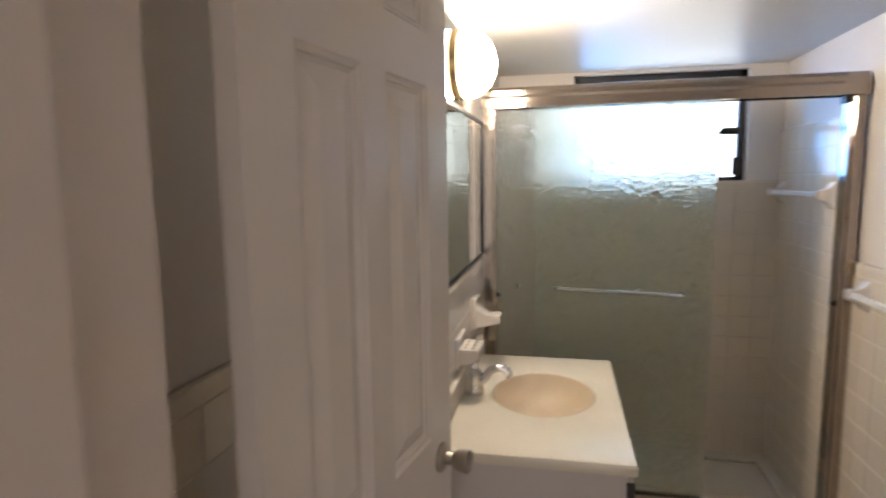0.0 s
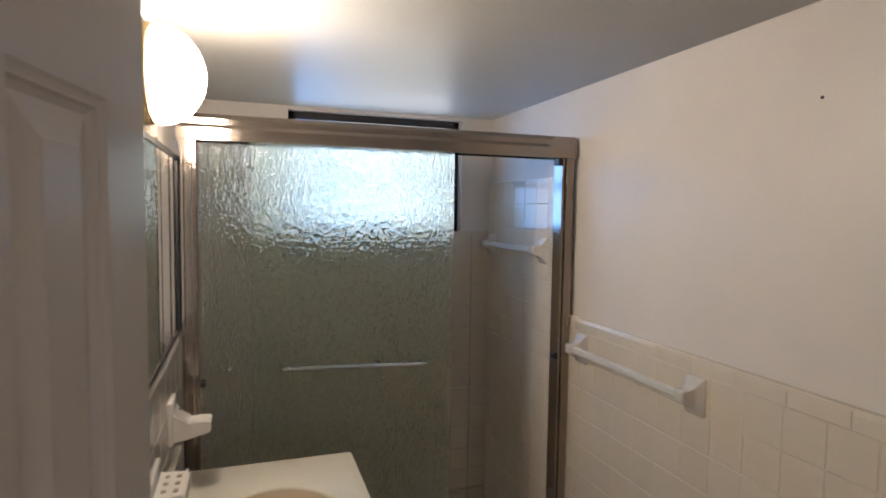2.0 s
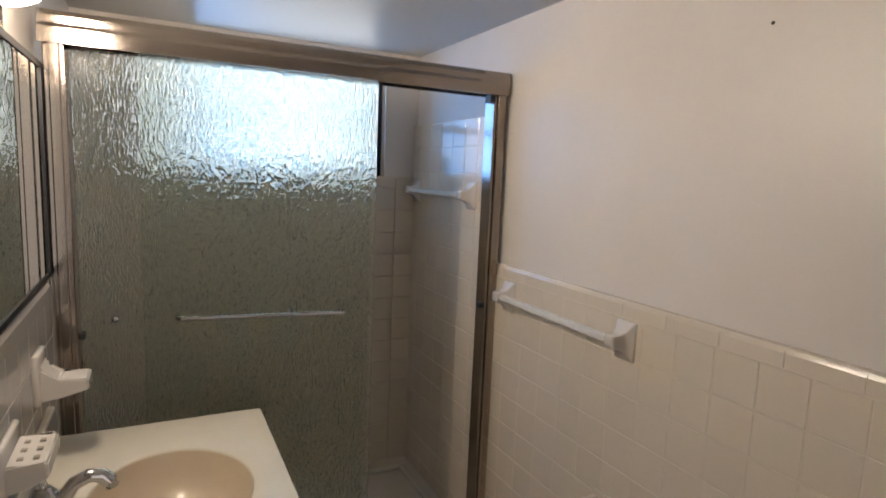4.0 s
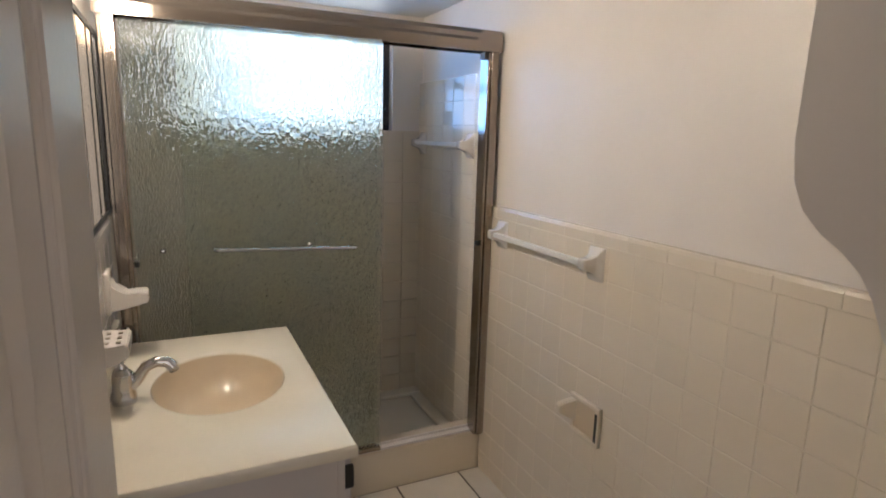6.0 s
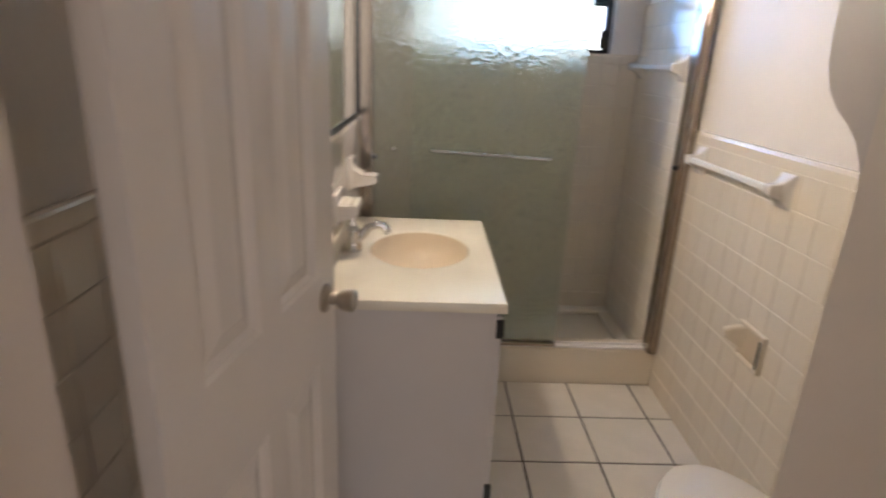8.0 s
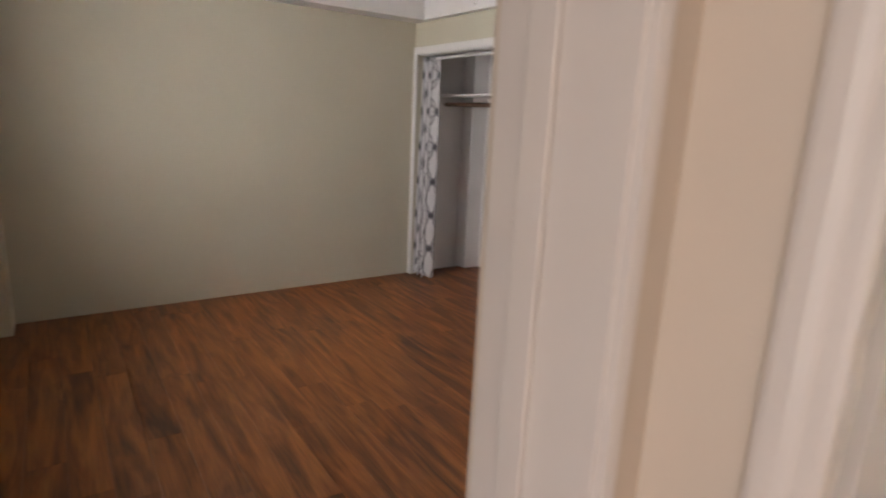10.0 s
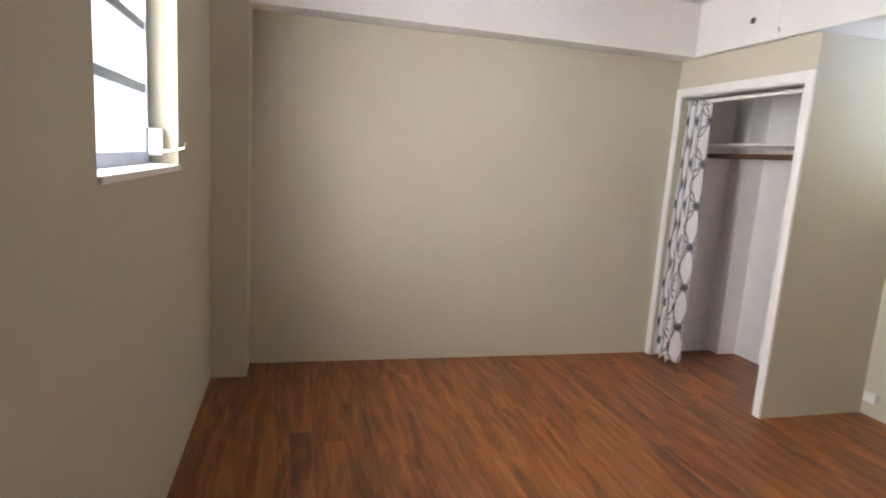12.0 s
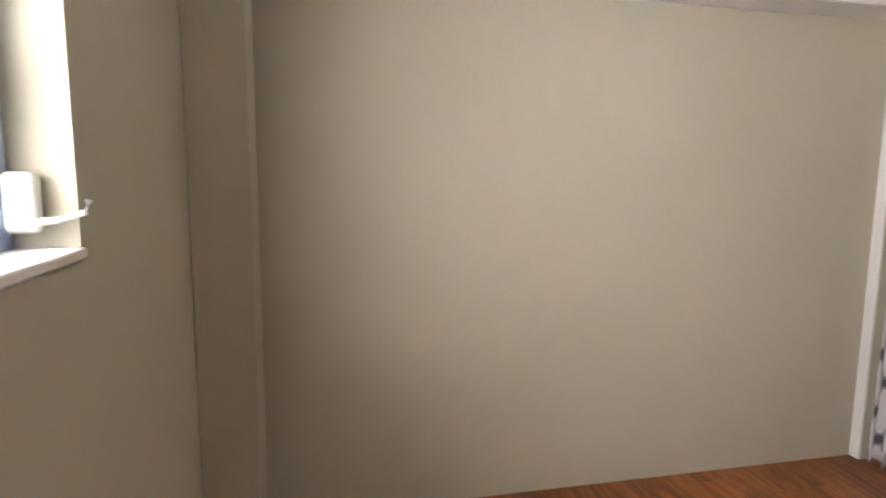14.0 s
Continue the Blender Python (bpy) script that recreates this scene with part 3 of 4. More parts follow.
# ---- shower enclosure ----
def shower_doors():
    s = thing("shower_door", "framed sliding shower doors of rain-patterned glass", "shower door")
    for lo, hi in (((-0.225, 2.565, 0.19), (-0.175, 2.63, 1.90)), ((1.135, 2.565, 0.19), (1.188, 2.63, 1.90))):
        part("side_rail", boxes((lo, hi), ((lo[0] + 0.012, 2.555, 0.19), (hi[0] - 0.012, 2.57, 1.90)), bevel=0.003), M_alu, s)
    hp = [(2.545, 1.862), (2.545, 1.90), (2.552, 1.912), (2.552, 1.93), (2.562, 1.945), (2.64, 1.945), (2.64, 1.862), (2.630, 1.862), (2.630, 1.875), (2.556, 1.875), (2.556, 1.862)]
    part("header", extrude_profile(bmesh.new(), hp, 0, -0.232, 1.189), M_alu, s, "polished aluminium header rail")
    part("bottom_track", boxes(((-0.225, 2.60, 0.19), (1.188, 2.65, 0.202)), ((-0.225, 2.622, 0.202), (1.188, 2.627, 0.215)), bevel=0.002), M_white, s)

    def panel(name, x0, x1, y):
        p = part(name, boxes(((x0, y, 0.215), (x1, y + 0.005, 1.875)), bevel=0.001), M_rain, s, "rain-patterned glass panel")
        for z0, z1 in ((0.205, 0.222), (1.862, 1.885)):
            part("rail", boxes(((x0, y - 0.006, z0), (x1, y + 0.011, z1)), bevel=0.002), M_alu, p)
        return p
    panel("inner_panel", -0.17, 0.688, 2.612)
    outer = panel("outer_panel", -0.01, 0.695, 2.585)
    bar = bmesh.new()
    tube(bar, [(0.080, 2.583, 1.120), (0.078, 2.545, 1.120), (0.085, 2.536, 1.120), (0.57, 2.536, 1.102), (0.578, 2.545, 1.102), (0.576, 2.583, 1.102)], [0.008, 0.008, 0.009, 0.009, 0.008, 0.008], 12, 0.75)
    part("towel_bar", bar, M_chrome, outer, "chrome pull bar", smooth=True)
    for x, z, y in ((0.41, 1.115, 2.58), (-0.085, 1.115, 2.607)):
        part("screw", lathe(bmesh.new(), [(0, 0), (0.009, 0), (0.009, 0.004), (0.004, 0.008), (0, 0.008)], Matrix.Translation((x, y, z)) @ Matrix.Rotation(radians(90), 4, 'X'), 12), M_chrome, outer)
    for x in (-0.165, 1.127):
        part("bumper", boxes(((x - 0.008, 2.57, 1.07), (x + 0.008, 2.60, 1.09)), bevel=0.003), M_black, s)
    part("guide", boxes(((0.30, 2.585, 0.20), (0.37, 2.60, 0.222)), bevel=0.003), M_black, s)
    part("corner_clip", boxes(((1.115, 2.56, 1.835), (1.137, 2.60, 1.862)), bevel=0.002), M_black, s)


shower_doors()


def ceramic_post(m):
    """Flared ceramic post: wall plate, curved neck and socket; plate in local x=0, reaching to -x."""
    bm = bmesh.new()
    prev = None
    for x, hy, z0, z1 in ((0.0, 0.036, -0.060, 0.052), (-0.010, 0.036, -0.060, 0.052), (-0.016, 0.030, -0.050, 0.044), (-0.028, 0.022, -0.034, 0.026), (-0.045, 0.019, -0.026, 0.018), (-0.066, 0.019, -0.020, 0.018), (-0.072, 0.014, -0.015, 0.013)):
        r = [bm.verts.new(m @ Vector((x, y, z))) for y, z in ((-hy, z0), (hy, z0), (hy, z1), (-hy, z1))]
        if prev:
            for i in range(4):
                bm.faces.new((prev[i], prev[(i + 1) % 4], r[(i + 1) % 4], r[i]))
        else:
            bm.faces.new(r)
        prev = r
    bm.faces.new(prev)
    bmesh.ops.bevel(bm, geom=[e for e in bm.edges], offset=0.004, segments=2, affect='EDGES', profile=0.5)
    return bm


def wall_bar(name, y0, y1, z, label):
    b = thing(name, label, "towel bar")
    for y in (y0, y1):
        part("post", ceramic_post(Matrix.Translation((XR - 0.001, y, z))), M_ceramic, b, smooth=True)
    part("bar", boxes(((XR - 0.064, y0 + 0.015, z - 0.0095), (XR - 0.045, y1 - 0.015, z + 0.0095)), bevel=0.002), M_plastic, b, "square white bar")
    return tagged(b, group="ceramic towel bars")


wall_bar("towel_bar", 1.885, 2.47, 1.138, "white ceramic towel bar on the cream tile")
wall_bar("shower_bar", 2.78, 3.32, 1.492, "white ceramic towel bar inside the shower")


# ---- vanity ----
def vanity():
    x0, x1, y0, y1, zt = XL + 0.003, 0.297, 1.59, 2.455, 0.85
    v = thing("vanity_cabinet", "white painted vanity cabinet under a cream sink top", "vanity")
    for a, b in ((y0 + 0.012, y0 + 0.030), (y1 - 0.028, y1 - 0.010)):
        part("side_panel", boxes(((x0, a, 0.0), (x1 - 0.045, b, zt - 0.028)), bevel=0.001), M_vanity, v)
    part("cabinet_floor", boxes(((x0, y0 + 0.030, 0.09), (x1 - 0.045, y1 - 0.028, 0.11))), M_vanity, v)
    part("toe_kick", boxes(((x1 - 0.12, y0 + 0.030, 0.0), (x1 - 0.10, y1 - 0.028, 0.09))), M_vanity, v)
    for lo, hi in (((y0 + 0.012, 0.09), (y0 + 0.05, zt - 0.028)), ((y1 - 0.05, 0.09), (y1 - 0.01, zt - 0.028)), ((y0 + 0.05, 0.09), (y1 - 0.05, 0.13)), ((y0 + 0.05, zt - 0.07), (y1 - 0.05, zt - 0.028))):
        part("face_frame", boxes(((x1 - 0.045, *lo), (x1 - 0.027, *hi)), bevel=0.001), M_vanity, v)
    ym = (y0 + y1) / 2
    for a, b, hy in ((y0 + 0.03, ym - 0.002, y0 + 0.03), (ym + 0.002, y1 - 0.03, y1 - 0.03)):
        dr = part("door", boxes(((x1 - 0.025, a, 0.11), (x1 - 0.008, b, zt - 0.05)), bevel=0.003), M_vanity, v)
        part("door_panel", boxes(((x1 - 0.009, a + 0.05, 0.17), (x1 - 0.004, b - 0.05, zt - 0.11)), bevel=0.003), M_vanity, dr)
        for z in (0.17, zt - 0.115):
            part("hinge", boxes(((x1 - 0.028, hy - 0.012, z), (x1 - 0.004, hy + 0.004, z + 0.055)), bevel=0.003), M_black, dr, "black cabinet hinge")
        part("knob", lathe(bmesh.new(), [(0, 0), (0.006, 0), (0.006, 0.012), (0.013, 0.018), (0.012, 0.024), (0, 0.026)], Matrix.Translation((x1 - 0.006, ym + (0.05 if a > ym else -0.05), 0.55)) @ Matrix.Rotation(radians(90), 4, 'Y'), 16), M_nickel, dr, smooth=True)
    # countertop with bowl
    t = thing("sink_top", "cream cultured marble sink top with an oval basin", "sink")
    bm = bmesh.new()
    cx, cy, rx, ry, n = 0.045, 2.065, 0.172, 0.205, 64
    angs = [2 * math.pi * i / n for i in range(n)]

    def edge(a, gx0, gx1, gy0, gy1):
        dx, dy = math.cos(a), math.sin(a)
        k = min(((gx1 - cx) / dx if dx > 1e-9 else (gx0 - cx) / dx if dx < -1e-9 else 9), ((gy1 - cy) / dy if dy > 1e-9 else (gy0 - cy) / dy if dy < -1e-9 else 9))
        return cx + k * dx, cy + k * dy
    corner = [math.atan2(b - cy, a - cx) % (2 * math.pi) for a in (x0, x1) for b in (y0, y1)]
    for c in corner:
        i = min(range(n), key=lambda k: abs((angs[k] - c + math.pi) % (2 * math.pi) - math.pi))
        angs[i] = c
    rings = []
    rings.append([bm.verts.new((*edge(a, x0, x1, y0, y1), zt - 0.028)) for a in angs])
    rings.append([bm.verts.new((*edge(a, x0, x1, y0, y1), zt - 0.006)) for a in angs])
    rings.append([bm.verts.new((*edge(a, x0, x1 - 0.003, y0 + 0.003, y1 - 0.003), zt - 0.001)) for a in angs])
    rings.append([bm.verts.new((*edge(a, x0, x1 - 0.010, y0 + 0.010, y1 - 0.010), zt)) for a in angs])
    for k, z in ((1.06, zt), (1.0, zt - 0.003), (0.985, zt - 0.007)):
        rings.append([bm.verts.new((cx + rx * k * math.cos(a), cy + ry * k * math.sin(a), z)) for a in angs])
    for a, b in zip(rings, rings[1:]):
        for i in range(n):
            bm.faces.new((a[i], a[(i + 1) % n], b[(i + 1) % n], b[i]))
    part("countertop", bm, M_marble, t, smooth=True)
    bw = bmesh.new()
    rings = []
    for k, d in ((0.985, 0.007), (0.95, 0.03), (0.88, 0.06), (0.76, 0.088), (0.58, 0.112), (0.36, 0.125), (0.12, 0.131)):
        rings.append([bw.verts.new((cx + rx * k * math.cos(a), cy + ry * k * math.sin(a), zt - d)) for a in angs])
    for a, b in zip(rings, rings[1:]):
        for i in range(n):
            bw.faces.new((a[i], a[(i + 1) % n], b[(i + 1) % n], b[i]))
    part("basin", bw, M_bowl, t, "tan oval basin", smooth=True)
    part("drain", lathe(bmesh.new(), [(0.024, -0.133), (0.024, -0.127), (0.016, -0.126), (0.0, -0.128)], Matrix.Translation((cx, cy, zt)), 20), M_chrome, t, "chrome drain", smooth=True)
    part("backsplash", boxes(((x0, y0, zt - 0.001), (x0 + 0.02, y1 + 0.0, zt + 0.085)), bevel=0.006, seg=2), M_marble, t)
    # faucet
    f = thing("faucet", "chrome single-lever faucet on the sink top", "faucet")
    fx, fy = -0.182, 2.01
    part("base", lathe(bmesh.new(), [(0, 0), (0.029, 0), (0.030, 0.012), (0.027, 0.03), (0.025, 0.045), (0.027, 0.05), (0.025, 0.075), (0.014, 0.088), (0, 0.09)], Matrix.Translation((fx, fy, zt)), 24), M_chrome, f, smooth=True)
    part("spout", tube(bmesh.new(), [(fx + 0.01, fy, zt + 0.035), (fx + 0.035, fy, zt + 0.06), (fx + 0.052, fy, zt + 0.085), (fx + 0.078, fy, zt + 0.096), (fx + 0.100, fy, zt + 0.092), (fx + 0.113, fy, zt + 0.078), (fx + 0.117, fy, zt + 0.066)], [0.017, 0.0155, 0.014, 0.0135, 0.014, 0.0145, 0.013], 16), M_chrome, f, smooth=True)
    part("lever", tube(bmesh.new(), [(fx, fy, zt + 0.08), (fx - 0.004, fy, zt + 0.10), (fx + 0.004, fy, zt + 0.122), (fx + 0.016, fy, zt + 0.145), (fx + 0.020, fy, zt + 0.152)], [0.015, 0.011, 0.008, 0.011, 0.006], 14, 0.6), M_chrome, f, smooth=True)


vanity()


def cup_holder():
    c = thing("cup_holder", "white ceramic tumbler holder on the tiled wall", "cup holder")
    y, z, x = 2.33, 1.045, XL + 0.004
    part("wall_plate", boxes(((x - 0.002, y - 0.05, z - 0.05), (x + 0.016, y + 0.05, z + 0.075)), bevel=0.008, seg=3), M_ceramic, c, smooth=True)
    bm = extrude_profile(bmesh.new(), [(x + 0.012, z + 0.055), (x + 0.026, z + 0.022), (x + 0.05, z + 0.006), (x + 0.11, z + 0.008), (x + 0.112, z - 0.020), (x + 0.05, z - 0.034), (x + 0.012, z - 0.042)], 1, y - 0.042, y + 0.042)
    bmesh.ops.bevel(bm, geom=bm.edges[:], offset=0.004, segments=2, affect='EDGES')
    part("arm", bm, M_ceramic, c, smooth=True)
    s = thing("soap_dish", "white ceramic soap dish with drain holes on the tiled wall", "soap dish")
    y, z = 2.0, 1.005
    part("wall_plate", boxes(((x - 0.002, y - 0.076, z - 0.05), (x + 0.014, y + 0.076, z + 0.055)), bevel=0.008, seg=3), M_ceramic, s, smooth=True)
    bm = extrude_profile(bmesh.new(), [(x + 0.010, z + 0.020), (x + 0.070, z + 0.016), (x + 0.077, z + 0.018), (x + 0.079, z - 0.012), (x + 0.05, z - 0.028), (x + 0.010, z - 0.036)], 1, y - 0.068, y + 0.068)
    bmesh.ops.bevel(bm, geom=bm.edges[:], offset=0.004, segments=2, affect='EDGES')
    part("tray", bm, M_ceramic, s, smooth=True)
    for i in range(2):
        for j in range(3):
            part("drain_hole", boxes(((x + 0.026 + i * 0.025, y - 0.045 + j * 0.037, z + 0.0170), (x + 0.036 + i * 0.025, y - 0.033 + j * 0.037, z + 0.0205)), bevel=0.0005), M_acbody, s)


cup_holder()

# mirror and lamp
mir = thing("wall_mirror", "wide wall mirror with dark edges above the vanity", "mirror")
MY0, MY1, MZ0, MZ1 = 1.56, 2.555, 1.262, 1.80
part("glass", boxes(((XL - 0.004, MY0, MZ0), (XL + 0.008, MY1, MZ1)), bevel=0.001), M_mirror, mir)
part("edge_strip", boxes(((XL - 0.004, MY1, MZ0), (XL + 0.012, MY1 + 0.05, MZ1))), M_bronze, mir)
part("bottom_channel", boxes(((XL - 0.004, MY0, MZ0 - 0.008), (XL + 0.011, MY1 + 0.05, MZ0 + 0.004))), M_black, mir, "dark bottom channel")
part("light_panel", boxes(((XL - 0.008, MY0, MZ1 + 0.012), (XL + 0.004, 2.20, 2.06)), bevel=0.001), M_mirror, mir, "mirrored panel behind the lamp")
part("top_channel", boxes(((XL - 0.004, MY0, MZ1 - 0.004), (XL + 0.011, MY1 + 0.05, MZ1 + 0.012))), M_black, mir, "dark top channel")


def wall_lamp():
    w = thing("wall_lamp", "glowing white glass dome lamp on a brass plate", "lamp")
    cy, cz, x = 2.05, 1.945, XL + 0.004
    turn = Matrix.Translation((x, cy, cz)) @ Matrix.Rotation(radians(90), 4, 'Y')
    part("back_plate", lathe(bmesh.new(), [(0, 0), (0.112, 0), (0.112, 0.010), (0.106, 0.018), (0.096, 0.022), (0, 0.022)], turn, 40), M_brass, w, "brass round back plate", smooth=True)
    prof = [(0.100, 0.018)] + [(0.110 * math.cos(a), 0.026 + 0.098 * math.sin(a)) for a in (math.pi / 2 * i / 12 for i in range(12))] + [(0, 0.124)]
    part("dome", lathe(bmesh.new(), prof, turn, 40), M_dome, w, "glowing white glass dome", smooth=True)


wall_lamp()


# paper holder, toilet, over-toilet cabinet
def paper_holder():
    p = thing("paper_holder", "cream ceramic paper holder recess without a roll", "paper holder")
    y0, y1, z0, z1, x = 1.80, 1.955, 0.525, 0.665, XR - 0.004
    # flat back; the recess shade is put into its darker tan
    part("back", boxes(((x - 0.004, y0 + 0.01, z0 + 0.01), (x + 0.004, y1 - 0.01, z1 - 0.01))), M_bowl, p)
    for lo, hi in (((x - 0.016, y0, z0), (x, y0 + 0.022, z1)), ((x - 0.012, y1 - 0.018, z0), (x, y1, z1)), ((x - 0.014, y0, z1 - 0.016), (x, y1, z1)), ((x - 0.014, y0, z0), (x, y1, z0 + 0.016))):
        part("rim", boxes((lo, hi), bevel=0.004, seg=2), M_tile, p)
    part("slot", boxes(((x - 0.0185, y0 + 0.007, z0 + 0.02), (x - 0.0155, y0 + 0.017, z1 - 0.02))), M_black, p, "dark roller slot")
    bm = bmesh.new()
    bm.verts.ensure_lookup_table()
    prev = None
    for xx, yy, h in ((x, y1 - 0.02, 0.045), (x - 0.02, y1 - 0.01, 0.036), (x - 0.045, y1 + 0.005, 0.022), (x - 0.058, y1 + 0.008, 0.016)):
        zc = (z0 + z1) / 2 + 0.012
        r = [bm.verts.new((xx, yy - 0.012, zc - h)), bm.verts.new((xx, yy + 0.012, zc - h)), bm.verts.new((xx, yy + 0.012, zc + h)), bm.verts.new((xx, yy - 0.012, zc + h))]
        if prev:
            for i in range(4):
                bm.faces.new((prev[i], prev[(i + 1) % 4], r[(i + 1) % 4], r[i]))
        else:
            bm.faces.new(r)
        prev = r
    bm.faces.new(prev)
    bmesh.ops.bevel(bm, geom=bm.edges[:], offset=0.004, segments=2, affect='EDGES')
    part("ear", bm, M_tile, p, smooth=True)


paper_holder()


def toilet():
    t = thing("toilet", "white ceramic toilet with a closed lid", "toilet")
    cx, yb, yf = 0.845, 0.80, 1.50

    def oval(k, y0, y1, w, n=40):
        """Egg outline: round front at y1, squarer back at y0."""
        out = []
        yc = y0 + 0.42 * (y1 - y0)
        for i in range(n):
            a = 2 * math.pi * i / n
            c, s = math.cos(a), math.sin(a)
            ry = (y1 - yc) if s > 0 else (yc - y0)
            e = 1.0 if s > 0 else 0.7
            out.append((cx + k * w * math.copysign(abs(c) ** e, c), yc + k * ry * math.copysign(abs(s) ** (1 if s > 0 else 0.8), s)))
        return out

    def stack(levels, n=40):
        bm = bmesh.new()
        rings = [[bm.verts.new((x, y, z)) for x, y in o] for o, z in levels]
        for a, b in zip(rings, rings[1:]):
            for i in range(n):
                bm.faces.new((a[i], a[(i + 1) % n], b[(i + 1) % n], b[i]))
        bm.faces.new(rings[0][::-1])
        bm.faces.new(rings[-1])
        return bm
    part("bowl", stack([(oval(1, 0.86, 1.32, 0.115), 0.0), (oval(1, 0.86, 1.30, 0.105), 0.06), (oval(1, 0.86, 1.30, 0.10), 0.14), (oval(1, 0.84, 1.40, 0.135), 0.24), (oval(1, 0.82, 1.47, 0.172), 0.33), (oval(1, 0.82, 1.485, 0.18), 0.375)]), M_ceramic, t, smooth=True)
    part("seat", stack([(oval(1, 0.98, 1.49, 0.183), 0.376), (oval(1, 0.98, 1.498, 0.187), 0.382), (oval(1, 0.98, 1.498, 0.187), 0.390), (oval(1, 0.98, 1.49, 0.182), 0.396)]), M_ceramic, t, smooth=True)
    part("lid", stack([(oval(1, 0.97, 1.49, 0.18), 0.398), (oval(1, 0.97, 1.50, 0.187), 0.405), (oval(1, 0.97, 1.495, 0.184), 0.416), (oval(0.93, 0.98, 1.485, 0.18), 0.422), (oval(0.6, 0.98, 1.485, 0.18), 0.426), (oval(0.2, 0.98, 1.485, 0.18), 0.427)]), M_ceramic, t, smooth=True)
    part("tank", boxes(((cx - 0.21, 0.695, 0.36), (cx + 0.21, 0.86, 0.70)), bevel=0.02, seg=3), M_ceramic, t, smooth=True)
    part("tank_lid", boxes(((cx - 0.22, 0.69, 0.70), (cx + 0.22, 0.87, 0.735)), bevel=0.01, seg=3), M_ceramic, t, smooth=True)
    part("flush_lever", tube(bmesh.new(), [(cx - 0.15, 0.86, 0.655), (cx - 0.15, 0.88, 0.655), (cx - 0.09, 0.885, 0.65)], 0.006, 10), M_chrome, t, smooth=True)


toilet()


def wall_cabinet():
    c = thing("wall_cabinet", "white painted wall cabinet with scroll-cut sides above the toilet", "cabinet")
    x0, x1, yb, yd = 0.52, 1.14, YF + 0.004, 0.848
    d = yd - yb
    prof = [(yb, 2.12), (yd - 0.004, 2.12), (yd - 0.001, 1.62), (yd, 1.53), (yd - 0.005, 1.49), (yd - 0.018, 1.462), (yd - 0.038, 1.442), (yd - 0.06, 1.428), (yd - 0.078, 1.412), (yd - 0.092, 1.39), (yd - 0.104, 1.36), (yd - 0.122, 1.335), (yd - 0.14, 1.315), (yd - 0.16, 1.295), (yb, 1.275)]
    for x in (x0, x1 - 0.018):
        part("side_panel", extrude_profile(bmesh.new(), prof, 0, x, x + 0.018), M_vanity, c, "scroll-cut side panel")
    part("carcass", boxes(((x0 + 0.018, yb, 1.50), (x1 - 0.018, yd - 0.03, 1.518)), ((x0 + 0.018, yb, 2.10), (x1 - 0.018, yd - 0.03, 2.118)), ((x0 + 0.018, yb, 1.30), (x1 - 0.018, yb + 0.01, 2.10))), M_vanity, c)
    part("shelf", boxes(((x0 + 0.018, yb + 0.01, 1.30), (x1 - 0.018, yb + 0.05, 1.316)), bevel=0.002), M_vanity, c)
    xm = (x0 + x1) / 2
    for a, b in ((x0 + 0.02, xm - 0.002), (xm + 0.002, x1 - 0.02)):
        dr = part("door", boxes(((a, yd - 0.03, 1.505), (b, yd - 0.012, 2.115)), bevel=0.003), M_vanity, c)


wall_cabinet()
nail = thing("nail_hole", "small dark screw in the painted bathroom wall", "screw")
part("hole", lathe(bmesh.new(), [(0, 0), (0.004, 0), (0.0035, 0.003), (0.0, 0.004)], Matrix.Translation((XR + 0.0125, 1.566, 1.917)) @ Matrix.Rotation(radians(-90), 4, 'Y'), 10), M_black, nail)

